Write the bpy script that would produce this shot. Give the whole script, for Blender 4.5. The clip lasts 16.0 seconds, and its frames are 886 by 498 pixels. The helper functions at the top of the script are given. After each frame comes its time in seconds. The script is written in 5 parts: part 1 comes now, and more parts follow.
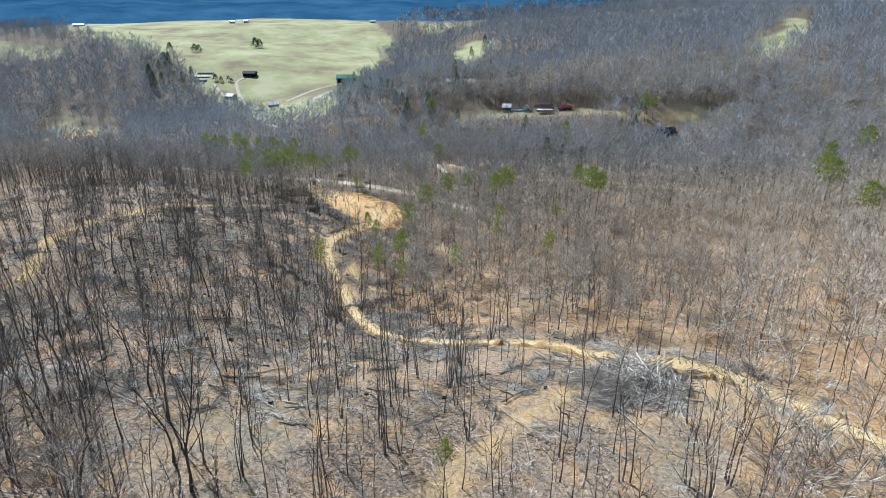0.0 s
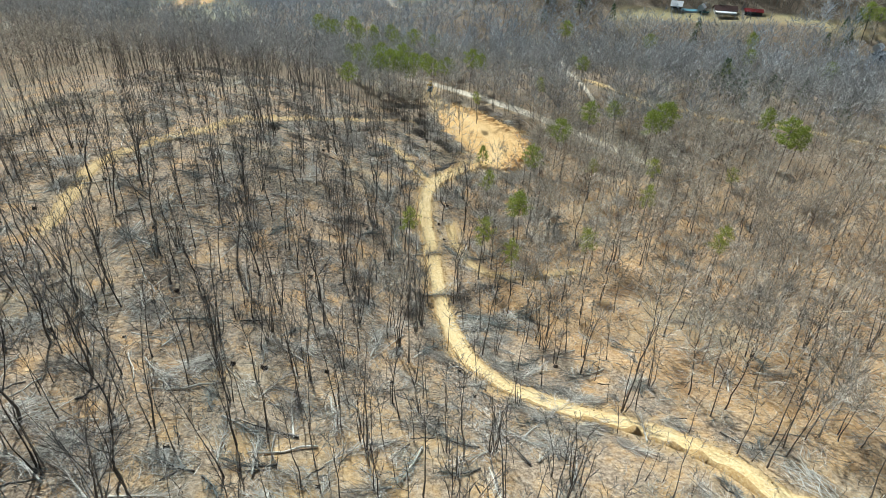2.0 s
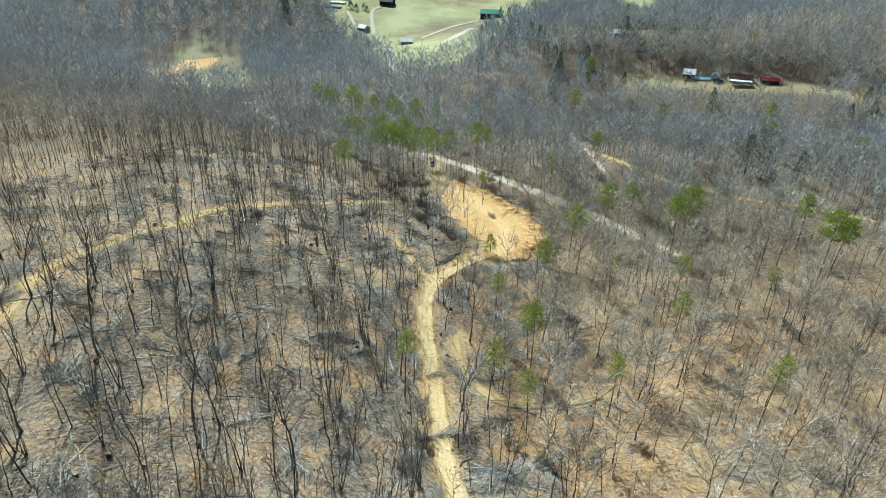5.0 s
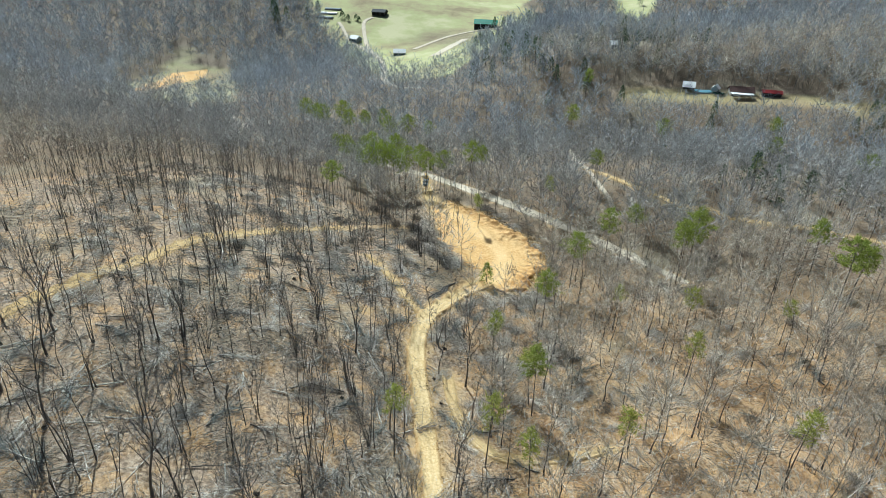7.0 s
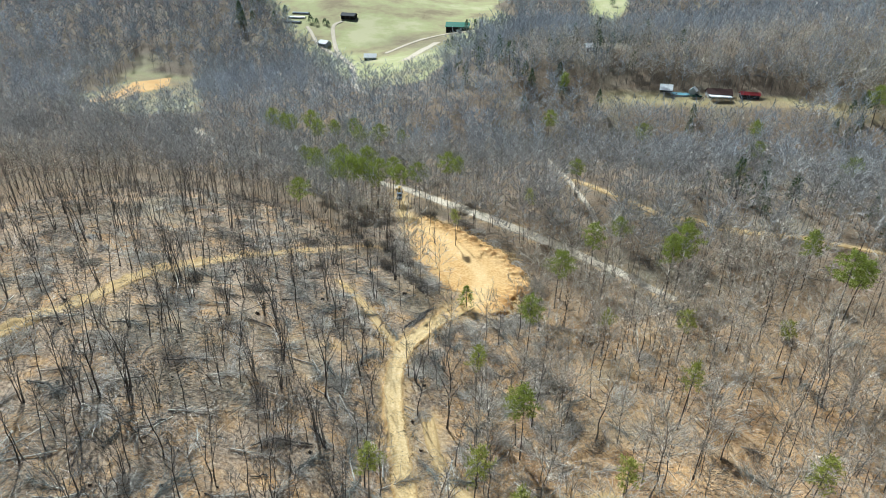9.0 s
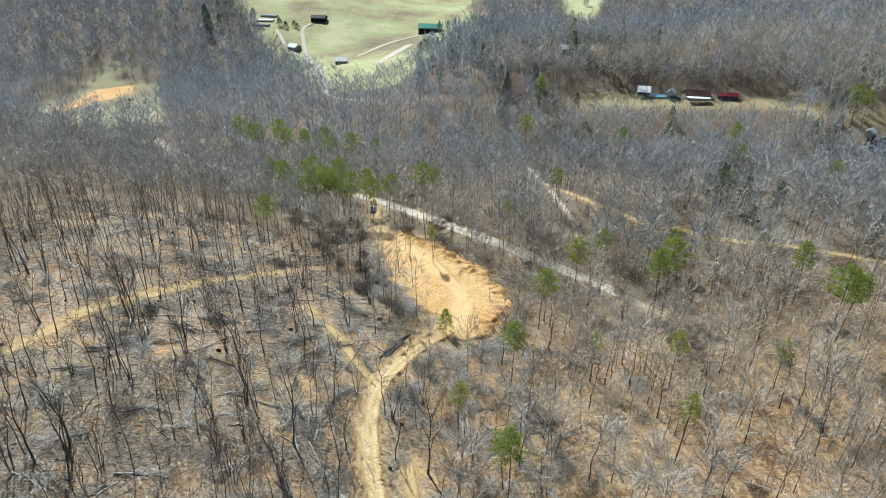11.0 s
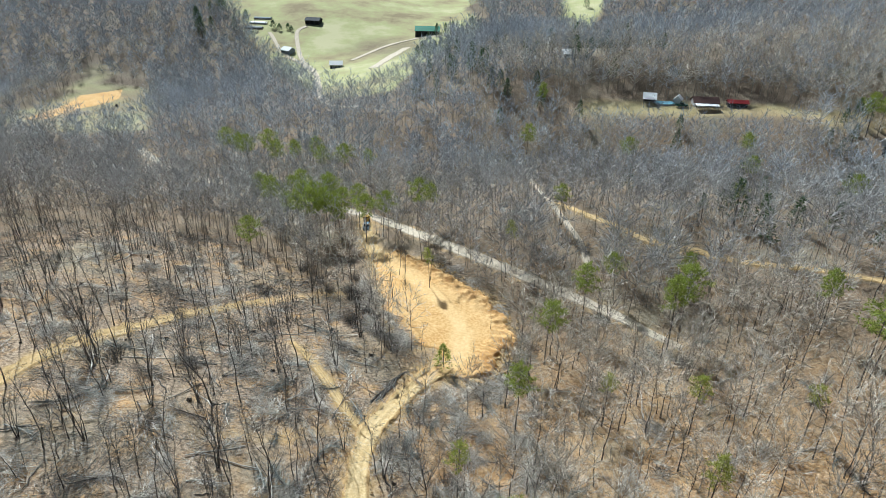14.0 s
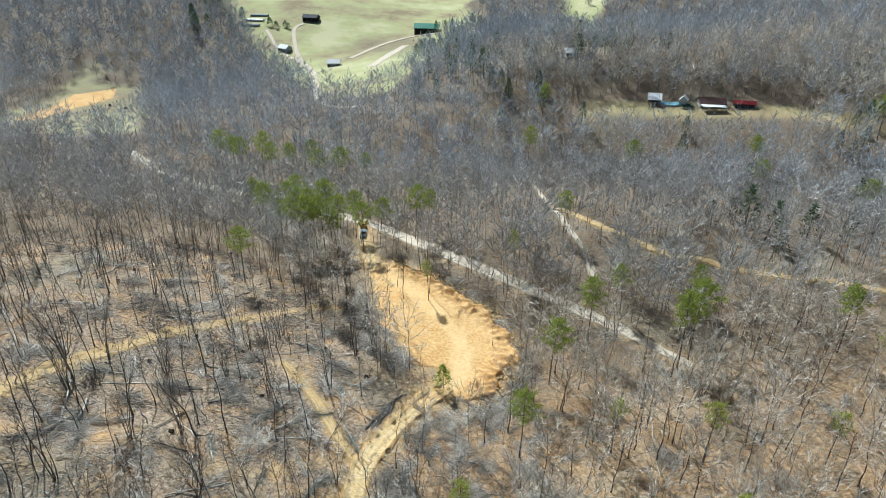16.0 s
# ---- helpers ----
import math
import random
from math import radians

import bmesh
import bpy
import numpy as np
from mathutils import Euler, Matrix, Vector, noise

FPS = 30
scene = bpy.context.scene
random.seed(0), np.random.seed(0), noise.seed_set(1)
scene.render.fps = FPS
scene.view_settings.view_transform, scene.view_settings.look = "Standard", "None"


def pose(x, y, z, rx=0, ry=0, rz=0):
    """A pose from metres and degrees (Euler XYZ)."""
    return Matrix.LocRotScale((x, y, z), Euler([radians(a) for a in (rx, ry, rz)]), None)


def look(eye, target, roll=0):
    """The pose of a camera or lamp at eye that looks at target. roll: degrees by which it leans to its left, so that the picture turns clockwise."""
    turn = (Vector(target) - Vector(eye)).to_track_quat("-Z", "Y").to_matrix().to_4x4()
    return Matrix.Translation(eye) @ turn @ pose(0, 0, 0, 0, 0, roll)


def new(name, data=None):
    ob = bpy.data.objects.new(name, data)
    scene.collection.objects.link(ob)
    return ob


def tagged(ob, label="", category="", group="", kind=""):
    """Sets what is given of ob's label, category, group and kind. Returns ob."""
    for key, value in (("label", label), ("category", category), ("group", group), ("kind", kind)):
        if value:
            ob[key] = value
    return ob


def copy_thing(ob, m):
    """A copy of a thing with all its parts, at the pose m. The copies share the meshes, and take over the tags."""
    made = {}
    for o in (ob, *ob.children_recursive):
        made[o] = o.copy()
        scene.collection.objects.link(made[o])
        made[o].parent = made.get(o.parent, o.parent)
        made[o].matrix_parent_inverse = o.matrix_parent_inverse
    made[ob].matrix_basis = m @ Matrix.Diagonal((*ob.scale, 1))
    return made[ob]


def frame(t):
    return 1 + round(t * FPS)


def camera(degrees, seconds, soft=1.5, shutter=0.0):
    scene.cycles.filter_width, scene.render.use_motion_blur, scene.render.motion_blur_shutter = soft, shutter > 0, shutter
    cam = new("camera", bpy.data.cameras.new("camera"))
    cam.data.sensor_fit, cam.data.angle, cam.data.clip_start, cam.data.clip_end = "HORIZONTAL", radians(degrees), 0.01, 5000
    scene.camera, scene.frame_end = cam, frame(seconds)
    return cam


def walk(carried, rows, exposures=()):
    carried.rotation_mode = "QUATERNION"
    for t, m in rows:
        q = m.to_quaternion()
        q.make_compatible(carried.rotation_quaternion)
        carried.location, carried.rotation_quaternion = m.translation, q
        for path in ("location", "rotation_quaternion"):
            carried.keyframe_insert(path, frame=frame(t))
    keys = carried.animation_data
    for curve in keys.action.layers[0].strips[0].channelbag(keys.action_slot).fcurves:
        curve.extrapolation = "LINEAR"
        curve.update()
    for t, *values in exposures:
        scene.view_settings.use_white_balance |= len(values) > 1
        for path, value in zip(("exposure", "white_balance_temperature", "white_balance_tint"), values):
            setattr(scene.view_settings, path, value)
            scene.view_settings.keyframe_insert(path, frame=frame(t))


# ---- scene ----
cam = camera(71.5, 16.0, soft=0.9)
METRES, EYE, TILT, LEAN, TURN = 130.0, 68.0, -21.5, 0.0, 0.0
ROWS = [
    (0.0, 0.0, 0.0, 0.0, -0.0, 0.0, 0.0),
    (0.5, -0.0011, 0.1034, 0.0456, -0.09, -3.73, 0.04),
    (1.0, -0.0028, 0.192, 0.0861, 2.25, -7.4, -1.21),
    (1.5, -0.0107, 0.2708, 0.1232, 7.64, -10.49, -4.12),
    (2.0, -0.0248, 0.3397, 0.1559, 11.55, -11.65, -6.19),
    (2.5, -0.0371, 0.3905, 0.1795, 11.85, -11.64, -6.3),
    (3.0, -0.0451, 0.4204, 0.1935, 11.85, -11.09, -6.31),
    (3.5, -0.0509, 0.4422, 0.2028, 11.84, -10.28, -6.29),
    (4.0, -0.0562, 0.4638, 0.2124, 11.86, -9.26, -6.29),
    (4.5, -0.0619, 0.4856, 0.2216, 11.86, -8.12, -6.3),
    (5.0, -0.0673, 0.5076, 0.2314, 11.87, -7.02, -6.3),
    (7.5, -0.0889, 0.6115, 0.2774, 10.97, -6.22, -5.67),
    (8.0, -0.0935, 0.6327, 0.2857, 10.07, -6.1, -5.21),
    (8.5, -0.0979, 0.6533, 0.2941, 9.52, -6.03, -4.97),
    (9.0, -0.1016, 0.6736, 0.3023, 9.11, -6.01, -4.78),
    (11.5, -0.1143, 0.7656, 0.3419, 6.78, -5.88, -3.55),
    (12.0, -0.1165, 0.7826, 0.3488, 6.79, -5.87, -3.57),
    (12.5, -0.1189, 0.7999, 0.3554, 6.79, -5.86, -3.58),
    (13.0, -0.1209, 0.8164, 0.3617, 6.8, -5.87, -3.57),
    (13.5, -0.1228, 0.8323, 0.3677, 6.8, -5.86, -3.56),
    (14.0, -0.125, 0.8476, 0.3737, 6.77, -5.86, -3.55),
    (14.5, -0.1271, 0.862, 0.3794, 6.76, -5.97, -3.55),
    (15.0, -0.1293, 0.8763, 0.3857, 6.76, -6.21, -3.53),
    (15.5, -0.1315, 0.89, 0.3921, 6.73, -6.22, -3.54),
    (16.0, -0.1331, 0.904, 0.3985, 6.73, -6.22, -3.51),
]
walk(cam, [(t, pose(0, 0, EYE, TILT, LEAN, TURN) @ pose(METRES * x, METRES * y, METRES * z, 90 + pitch, roll, yaw)) for t, x, y, z, yaw, pitch, roll in ROWS],
     exposures=[(0.0, 0.34, 5280, 7), (1.0, 0.38, 5500, 4), (2.0, 0.42, 5680, -1), (3.0, 0.43, 5650, -4), (5.0, 0.45, 5470, -7), (8.0, 0.46, 5560, 0), (12.5, 0.46, 5620, 2), (16.0, 0.45, 5610, 2)])

# ---- world and sun ----
SUN_TO = Vector((-0.54, 0.84, 0.0)).normalized()   # level direction towards the sun
SUN_UP = radians(46)
world = bpy.data.worlds.new("sky")
scene.world = world
world.use_nodes = True
wn = world.node_tree
wn.nodes.clear()
sky = wn.nodes.new("ShaderNodeTexSky")
sky.sky_type = "NISHITA"
sky.sun_disc = False
sky.sun_elevation = SUN_UP
sky.sun_rotation = math.atan2(SUN_TO.x, SUN_TO.y)
bg = wn.nodes.new("ShaderNodeBackground")
bg.inputs["Strength"].default_value = 0.018
wout = wn.nodes.new("ShaderNodeOutputWorld")
wn.links.new(sky.outputs["Color"], bg.inputs["Color"])
wn.links.new(bg.outputs["Background"], wout.inputs["Surface"])
sun_data = bpy.data.lights.new("sun", "SUN")
sun_data.energy = 5.0
sun_data.angle = radians(0.5)
sun_data.color = (1.0, 0.975, 0.93)
sun = new("sun", sun_data)
sun_dir = Vector((SUN_TO.x * math.cos(SUN_UP), SUN_TO.y * math.cos(SUN_UP), math.sin(SUN_UP)))
sun.matrix_world = look(sun_dir * 400 + Vector((0, 200, 0)), (0, 200, 0))
scene.view_settings.exposure = 0.48


# ---- materials ----
def material(name, rough=0.9, metal=0.0):
    m = bpy.data.materials.new(name)
    m.use_nodes = True
    b = m.node_tree.nodes["Principled BSDF"]
    b.inputs["Roughness"].default_value = rough
    b.inputs["Metallic"].default_value = metal
    b.inputs["Specular IOR Level"].default_value = 0.2
    return m, m.node_tree.nodes, m.node_tree.links, b


def place(n, l, stretch=None):
    g = n.new("ShaderNodeNewGeometry")
    if not stretch:
        return g.outputs["Position"]
    v = n.new("ShaderNodeVectorMath")
    v.operation = "MULTIPLY"
    v.inputs[1].default_value = stretch
    l.new(g.outputs["Position"], v.inputs[0])
    return v.outputs[0]


def noisy(n, l, src, scale, detail=4, rough=0.6):
    t = n.new("ShaderNodeTexNoise")
    t.inputs["Scale"].default_value = scale
    t.inputs["Detail"].default_value = detail
    t.inputs["Roughness"].default_value = rough
    l.new(src, t.inputs["Vector"])
    return t.outputs["Fac"]


def ramp(n, l, fac, stops):
    r = n.new("ShaderNodeValToRGB")
    e = r.color_ramp.elements
    while len(e) < len(stops):
        e.new(0.5)
    for k, (p, c) in enumerate(stops):
        e[k].position = p
        e[k].color = (*c, 1)
    l.new(fac, r.inputs["Fac"])
    return r.outputs["Color"]


def blend(n, l, fac, a, b, how="MIX"):
    x = n.new("ShaderNodeMix")
    x.data_type = "RGBA"
    x.blend_type = how
    for sock, v in ((x.inputs["Factor"], fac), (x.inputs["A"], a), (x.inputs["B"], b)):
        if isinstance(v, float):
            sock.default_value = v
        elif isinstance(v, tuple):
            sock.default_value = (*v, 1)
        else:
            l.new(v, sock)
    return x.outputs["Result"]


def bump(n, l, b, height, strength, dist):
    u = n.new("ShaderNodeBump")
    u.inputs["Strength"].default_value = strength
    u.inputs["Distance"].default_value = dist
    l.new(height, u.inputs["Height"])
    l.new(u.outputs["Normal"], b.inputs["Normal"])


def attribute(n, name):
    a = n.new("ShaderNodeAttribute")
    a.attribute_name = name
    return a.outputs["Fac"]


def ground_material():
    m, n, l, b = material("leaf_litter_and_soil", 0.95)
    p = place(n, l)
    fine = noisy(n, l, p, 1.6, 8, 0.75)
    mid = noisy(n, l, p, 0.22, 6, 0.65)
    wide = noisy(n, l, p, 0.035, 4, 0.6)
    litter = ramp(n, l, fine, [(0.32, (0.05, 0.038, 0.03)), (0.47, (0.28, 0.207, 0.143)), (0.58, (0.48, 0.37, 0.263)), (0.70, (0.66, 0.555, 0.43))])
    rust = ramp(n, l, fine, [(0.30, (0.13, 0.072, 0.035)), (0.48, (0.50, 0.305, 0.14)), (0.7, (0.74, 0.545, 0.315))])
    k = ramp(n, l, mid, [(0.48, (0, 0, 0)), (0.66, (1, 1, 1))])
    warm = n.new("ShaderNodeMath")
    warm.operation = "MULTIPLY_ADD"
    warm.use_clamp = True
    l.new(attribute(n, "leafy"), warm.inputs[0])
    warm.inputs[1].default_value = 0.62
    l.new(k, warm.inputs[2])
    col = blend(n, l, warm.outputs[0], litter, rust)
    humus = ramp(n, l, fine, [(0.32, (0.05, 0.03, 0.018)), (0.5, (0.22, 0.125, 0.06)), (0.7, (0.46, 0.29, 0.15))])
    patch = n.new("ShaderNodeMath")
    patch.operation = "MULTIPLY"
    l.new(ramp(n, l, noisy(n, l, p, 0.11, 5, 0.7), [(0.51, (0, 0, 0)), (0.64, (0.8, 0.8, 0.8))]), patch.inputs[0])
    l.new(attribute(n, "leafy"), patch.inputs[1])
    col = blend(n, l, patch.outputs[0], col, humus)
    # Darker, duller litter farther out and in the uncut woods.
    dark_litter = ramp(n, l, fine, [(0.32, (0.06, 0.047, 0.036)), (0.52, (0.20, 0.155, 0.11)), (0.72, (0.38, 0.305, 0.225))])
    col = blend(n, l, attribute(n, "darkened"), col, dark_litter)
    speck = ramp(n, l, noisy(n, l, p, 5.5, 6, 0.8), [(0.36, (0.30, 0.28, 0.26)), (0.50, (0.95, 0.95, 0.95)), (0.66, (1.45, 1.42, 1.36))])
    col = blend(n, l, 0.9, col, speck, "MULTIPLY")
    moss = ramp(n, l, wide, [(0.52, (0, 0, 0)), (0.72, (0.45, 0.45, 0.45))])
    col = blend(n, l, moss, col, (0.24, 0.235, 0.17))
    soil = ramp(n, l, fine, [(0.3, (0.34, 0.21, 0.09)), (0.55, (0.58, 0.41, 0.20)), (0.75, (0.68, 0.52, 0.30))])
    edge = n.new("ShaderNodeMath")
    edge.operation = "MULTIPLY_ADD"
    l.new(mid, edge.inputs[0])
    edge.inputs[1].default_value = 1.6
    edge.inputs[2].default_value = -0.8
    add = n.new("ShaderNodeMath")
    add.operation = "ADD"
    add.use_clamp = True
    l.new(attribute(n, "soil"), add.inputs[0])
    l.new(edge.outputs[0], add.inputs[1])
    gate = n.new("ShaderNodeMath")
    gate.operation = "MULTIPLY"
    l.new(add.outputs[0], gate.inputs[0])
    l.new(ramp(n, l, attribute(n, "soil"), [(0.02, (0, 0, 0)), (0.3, (1, 1, 1))]), gate.inputs[1])
    col = blend(n, l, gate.outputs[0], col, soil)
    grass = ramp(n, l, noisy(n, l, p, 0.02, 8, 0.65), [(0.36, (0.26, 0.21, 0.12)), (0.45, (0.36, 0.32, 0.17)), (0.53, (0.40, 0.40, 0.19)), (0.62, (0.50, 0.47, 0.27))])
    col = blend(n, l, attribute(n, "grass"), col, grass)
    l.new(col, b.inputs["Base Color"])
    bump(n, l, b, fine, 0.7, 0.25)
    return m


def earth_material(name, dark, main, pale, scale=0.8):
    m, n, l, b = material(name, 0.95)
    p = place(n, l)
    fine = noisy(n, l, p, scale * 3, 8, 0.7)
    wide = noisy(n, l, p, scale * 0.22, 5, 0.6)
    col = ramp(n, l, fine, [(0.28, dark), (0.5, main), (0.72, pale)])
    col = blend(n, l, ramp(n, l, wide, [(0.40, (0, 0, 0)), (0.66, (0.75, 0.75, 0.75))]), col, ramp(n, l, fine, [(0.3, main), (0.7, pale)]))
    col = blend(n, l, ramp(n, l, attribute(n, "rough"), [(0.1, (0, 0, 0)), (0.9, (0.8, 0.8, 0.8))]), col, ramp(n, l, fine, [(0.42, dark), (0.78, main)]))
    col = blend(n, l, attribute(n, "packed"), col, ramp(n, l, fine, [(0.3, tuple(0.5 * u + 0.5 * v for u, v in zip(main, pale))), (0.7, tuple(min(0.9, 1.12 * v) for v in pale))]))
    l.new(col, b.inputs["Base Color"])
    bump(n, l, b, fine, 0.6, 0.15)
    return m


def bark_material(name, dark, pale, scale=2.0, mixed=0.25):
    m, n, l, b = material(name, 0.9)
    g = n.new("ShaderNodeNewGeometry")
    o = n.new("ShaderNodeObjectInfo")
    f = noisy(n, l, place(n, l, (1, 1, 0.3)), scale, 5, 0.7)
    w = noisy(n, l, g.outputs["Position"], 0.13, 2, 0.5)
    s = n.new("ShaderNodeMath")
    s.operation = "MULTIPLY_ADD"
    l.new(g.outputs["Random Per Island"], s.inputs[0])
    s.inputs[1].default_value = mixed
    l.new(f, s.inputs[2])
    s2 = n.new("ShaderNodeMath")
    s2.operation = "MULTIPLY_ADD"
    each = n.new("ShaderNodeMath")
    each.operation = "ADD"
    l.new(o.outputs["Random"], each.inputs[0])
    l.new(attribute(n, "tone"), each.inputs[1])
    l.new(each.outputs[0], s2.inputs[0])
    s2.inputs[1].default_value = 0.60
    l.new(s.outputs[0], s2.inputs[2])
    s3 = n.new("ShaderNodeMath")
    s3.operation = "MULTIPLY_ADD"
    l.new(w, s3.inputs[0])
    s3.inputs[1].default_value = 1.1
    l.new(s2.outputs[0], s3.inputs[2])
    s4 = n.new("ShaderNodeMath")
    s4.operation = "MULTIPLY"
    l.new(s3.outputs[0], s4.inputs[0])
    s4.inputs[1].default_value = 0.482 - 0.11 * mixed
    mid = tuple((a + c) / 2 for a, c in zip(dark, pale))
    l.new(ramp(n, l, s4.outputs[0], [(0.38, dark), (0.62, mid), (0.86, pale)]), b.inputs["Base Color"])
    return m


def needle_material(name, dark, pale):
    m, n, l, b = material(name, 0.6)
    g = n.new("ShaderNodeNewGeometry")
    l.new(ramp(n, l, g.outputs["Random Per Island"], [(0.0, dark), (1.0, pale)]), b.inputs["Base Color"])
    b.inputs["Subsurface Weight"].default_value = 0.0
    t = n.new("ShaderNodeBsdfTranslucent")
    t.inputs["Color"].default_value = (*pale, 1)
    mx = n.new("ShaderNodeMixShader")
    mx.inputs[0].default_value = 0.4
    l.new(b.outputs[0], mx.inputs[1])
    l.new(t.outputs[0], mx.inputs[2])
    l.new(mx.outputs[0], n["Material Output"].inputs["Surface"])
    return m


def paint_material(name, colour, rough=0.6, metal=0.0, wear=0.25, scale=1.5):
    m, n, l, b = material(name, rough, metal)
    f = noisy(n, l, place(n, l), scale, 6, 0.65)
    low = tuple(c * (1 - wear) for c in colour)
    l.new(ramp(n, l, f, [(0.35, low), (0.62, colour)]), b.inputs["Base Color"])
    return m


GROUND = ground_material()
ROAD = earth_material("graded_yellow_clay", (0.34, 0.195, 0.073), (0.65, 0.47, 0.225), (0.81, 0.66, 0.41))
TRACK = earth_material("dry_track_soil", (0.34, 0.23, 0.10), (0.54, 0.38, 0.18), (0.66, 0.51, 0.29))
PAD = earth_material("orange_clay", (0.36, 0.17, 0.053), (0.60, 0.36, 0.135), (0.76, 0.55, 0.285), 0.5)
GRAVEL = earth_material("pale_gravel", (0.38, 0.31, 0.23), (0.57, 0.485, 0.37), (0.70, 0.63, 0.52), 2.0)
BARK = bark_material("dark_grey_bark", (0.035, 0.031, 0.028), (0.17, 0.152, 0.135))
PALE_BARK = bark_material("pale_grey_bark", (0.13, 0.117, 0.10), (0.46, 0.42, 0.365))
TWIG = bark_material("grey_twigs", (0.13, 0.112, 0.09), (0.86, 0.79, 0.685), mixed=0.8)
DARK_TWIG = bark_material("dark_twigs", (0.085, 0.08, 0.077), (0.33, 0.315, 0.30))
GREY_TWIG = bark_material("plain_grey_twigs", (0.12, 0.12, 0.12), (0.66, 0.655, 0.645), mixed=0.6)
# Grey twigs of far trees, with blue distance haze mixed into the colour.
HAZE_TWIG = bark_material("haze_grey_twigs", (0.20, 0.222, 0.25), (0.64, 0.685, 0.745))
BROWN_TWIG = bark_material("brown_grey_twigs", (0.10, 0.086, 0.073), (0.66, 0.60, 0.525), mixed=0.7)
DEAD = bark_material("bleached_wood", (0.30, 0.275, 0.24), (0.72, 0.68, 0.60))
SLASH = bark_material("dry_slash", (0.17, 0.155, 0.135), (0.82, 0.77, 0.69), mixed=0.8)
OLD_SLASH = bark_material("damp_grey_green_sticks", (0.08, 0.087, 0.08), (0.36, 0.38, 0.355))
CUT = paint_material("weathered_cut_wood", (0.30, 0.22, 0.14))
DARKWOOD = bark_material("stump_bark", (0.025, 0.02, 0.017), (0.10, 0.08, 0.065))
PINE = needle_material("pine_needles", (0.10, 0.135, 0.022), (0.36, 0.42, 0.085))
YELLOW_PINE = needle_material("sunlit_pine_needles", (0.16, 0.185, 0.032), (0.43, 0.46, 0.10))
CEDAR = needle_material("cedar_needles", (0.02, 0.045, 0.022), (0.085, 0.14, 0.06))


# ---- shape helpers ----
rng = np.random.default_rng(7)


def lattice(ix, iy, seed):
    h = (ix.astype(np.int64) * 374761393 + iy.astype(np.int64) * 668265263 + seed * 974711) & 0x7FFFFFFF
    h = ((h ^ (h >> 13)) * 1274126177) & 0x7FFFFFFF
    return ((h ^ (h >> 16)) & 0xFFFF) / 65535.0


def soft_noise(x, y, size, seed=0):
    """Smooth noise in 0..1 with features of about that many metres."""
    x, y = np.asarray(x, float) / size, np.asarray(y, float) / size
    ix, iy = np.floor(x), np.floor(y)
    fx, fy = x - ix, y - iy
    fx, fy = fx * fx * (3 - 2 * fx), fy * fy * (3 - 2 * fy)
    a, b = lattice(ix, iy, seed), lattice(ix + 1, iy, seed)
    c, d = lattice(ix, iy + 1, seed), lattice(ix + 1, iy + 1, seed)
    return (a * (1 - fx) + b * fx) * (1 - fy) + (c * (1 - fx) + d * fx) * fy


def smooth(lo, hi, v):
    u = np.clip((v - lo) / (hi - lo), 0, 1)
    return u * u * (3 - 2 * u)


BASE = 23.9
NEAR_HILLS = [  # x, y, spread in x, spread in y, height
    (-105, 150, 50, 75, -5.9),
    (-40, 85, 60, 45, -0.3),
    (60, 80, 55, 55, -2.8),
    (-20, 150, 35, 40, -18.9),
    (-45, 240, 35, 40, -9.5),
    (0, 215, 40, 35, -16.5),
    (10, 275, 45, 30, -12.2),
    (-70, 300, 45, 40, -15.4),
    (75, 180, 60, 60, -26.6),
    (70, 420, 80, 60, -2.8),
    (-150, 330, 70, 60, -23),
    (160, 330, 90, 80, -39.9),
    (0, 370, 70, 40, -32.1),
    (0, -60, 150, 90, -18.6),
    (-260, 180, 110, 120, -17.9),
    (250, 150, 110, 120, -10.4),
    (-85, 230, 22, 30, -6.3),
    (10, 190, 25, 25, 2.7),
    (20, 262, 18, 20, -4.5)]
FAR_HILLS = [
    (-280, 480, 110, 110, -47.8),
    (-140, 500, 70, 70, -6.1),
    (-170, 620, 120, 80, -25.9),
    (-330, 1150, 300, 330, 20.7),
    (150, 700, 180, 160, -8.2),
    (500, 900, 300, 350, 47.8),
    (-90, 760, 60, 120, -14.1),
    (-460, 640, 120, 160, -23.1),
    (-150, 880, 150, 120, -20.9),
    (-660, 1150, 220, 300, 0.8),
    (40, 570, 50, 50, -23.2),
    (-95, 455, 45, 55, -15)]


def land(x, y):
    """Height of the land."""
    x, y = np.asarray(x, float), np.asarray(y, float)
    z = np.full(np.broadcast(x, y).shape, BASE)
    for a, b, sx, sy, h in NEAR_HILLS + FAR_HILLS:
        z = z + h * np.exp(-0.5 * (((x - a) / sx) ** 2 + ((y - b) / sy) ** 2))
    # the levelled shed yard
    z = z - 0.40 * (y - 417) * np.exp(-((y - 417) / 23) ** 2) * smooth(-15, 12, x) * (1 - smooth(105, 150, x))
    d = np.hypot(x, y - 150)
    far = smooth(900, 2000, d)
    z = z + far * (28 * (soft_noise(x, y, 420, 3) - 0.5) + 60 * smooth(0.35, 0.8, soft_noise(x, y, 900, 5)) * smooth(100, 900, x))
    z = z - 48 * smooth(1200, 1600, d) * (1 - smooth(0, 600, x))
    return z + smooth(350, 700, d) * 5 * (soft_noise(x, y, 70, 9) - 0.5)


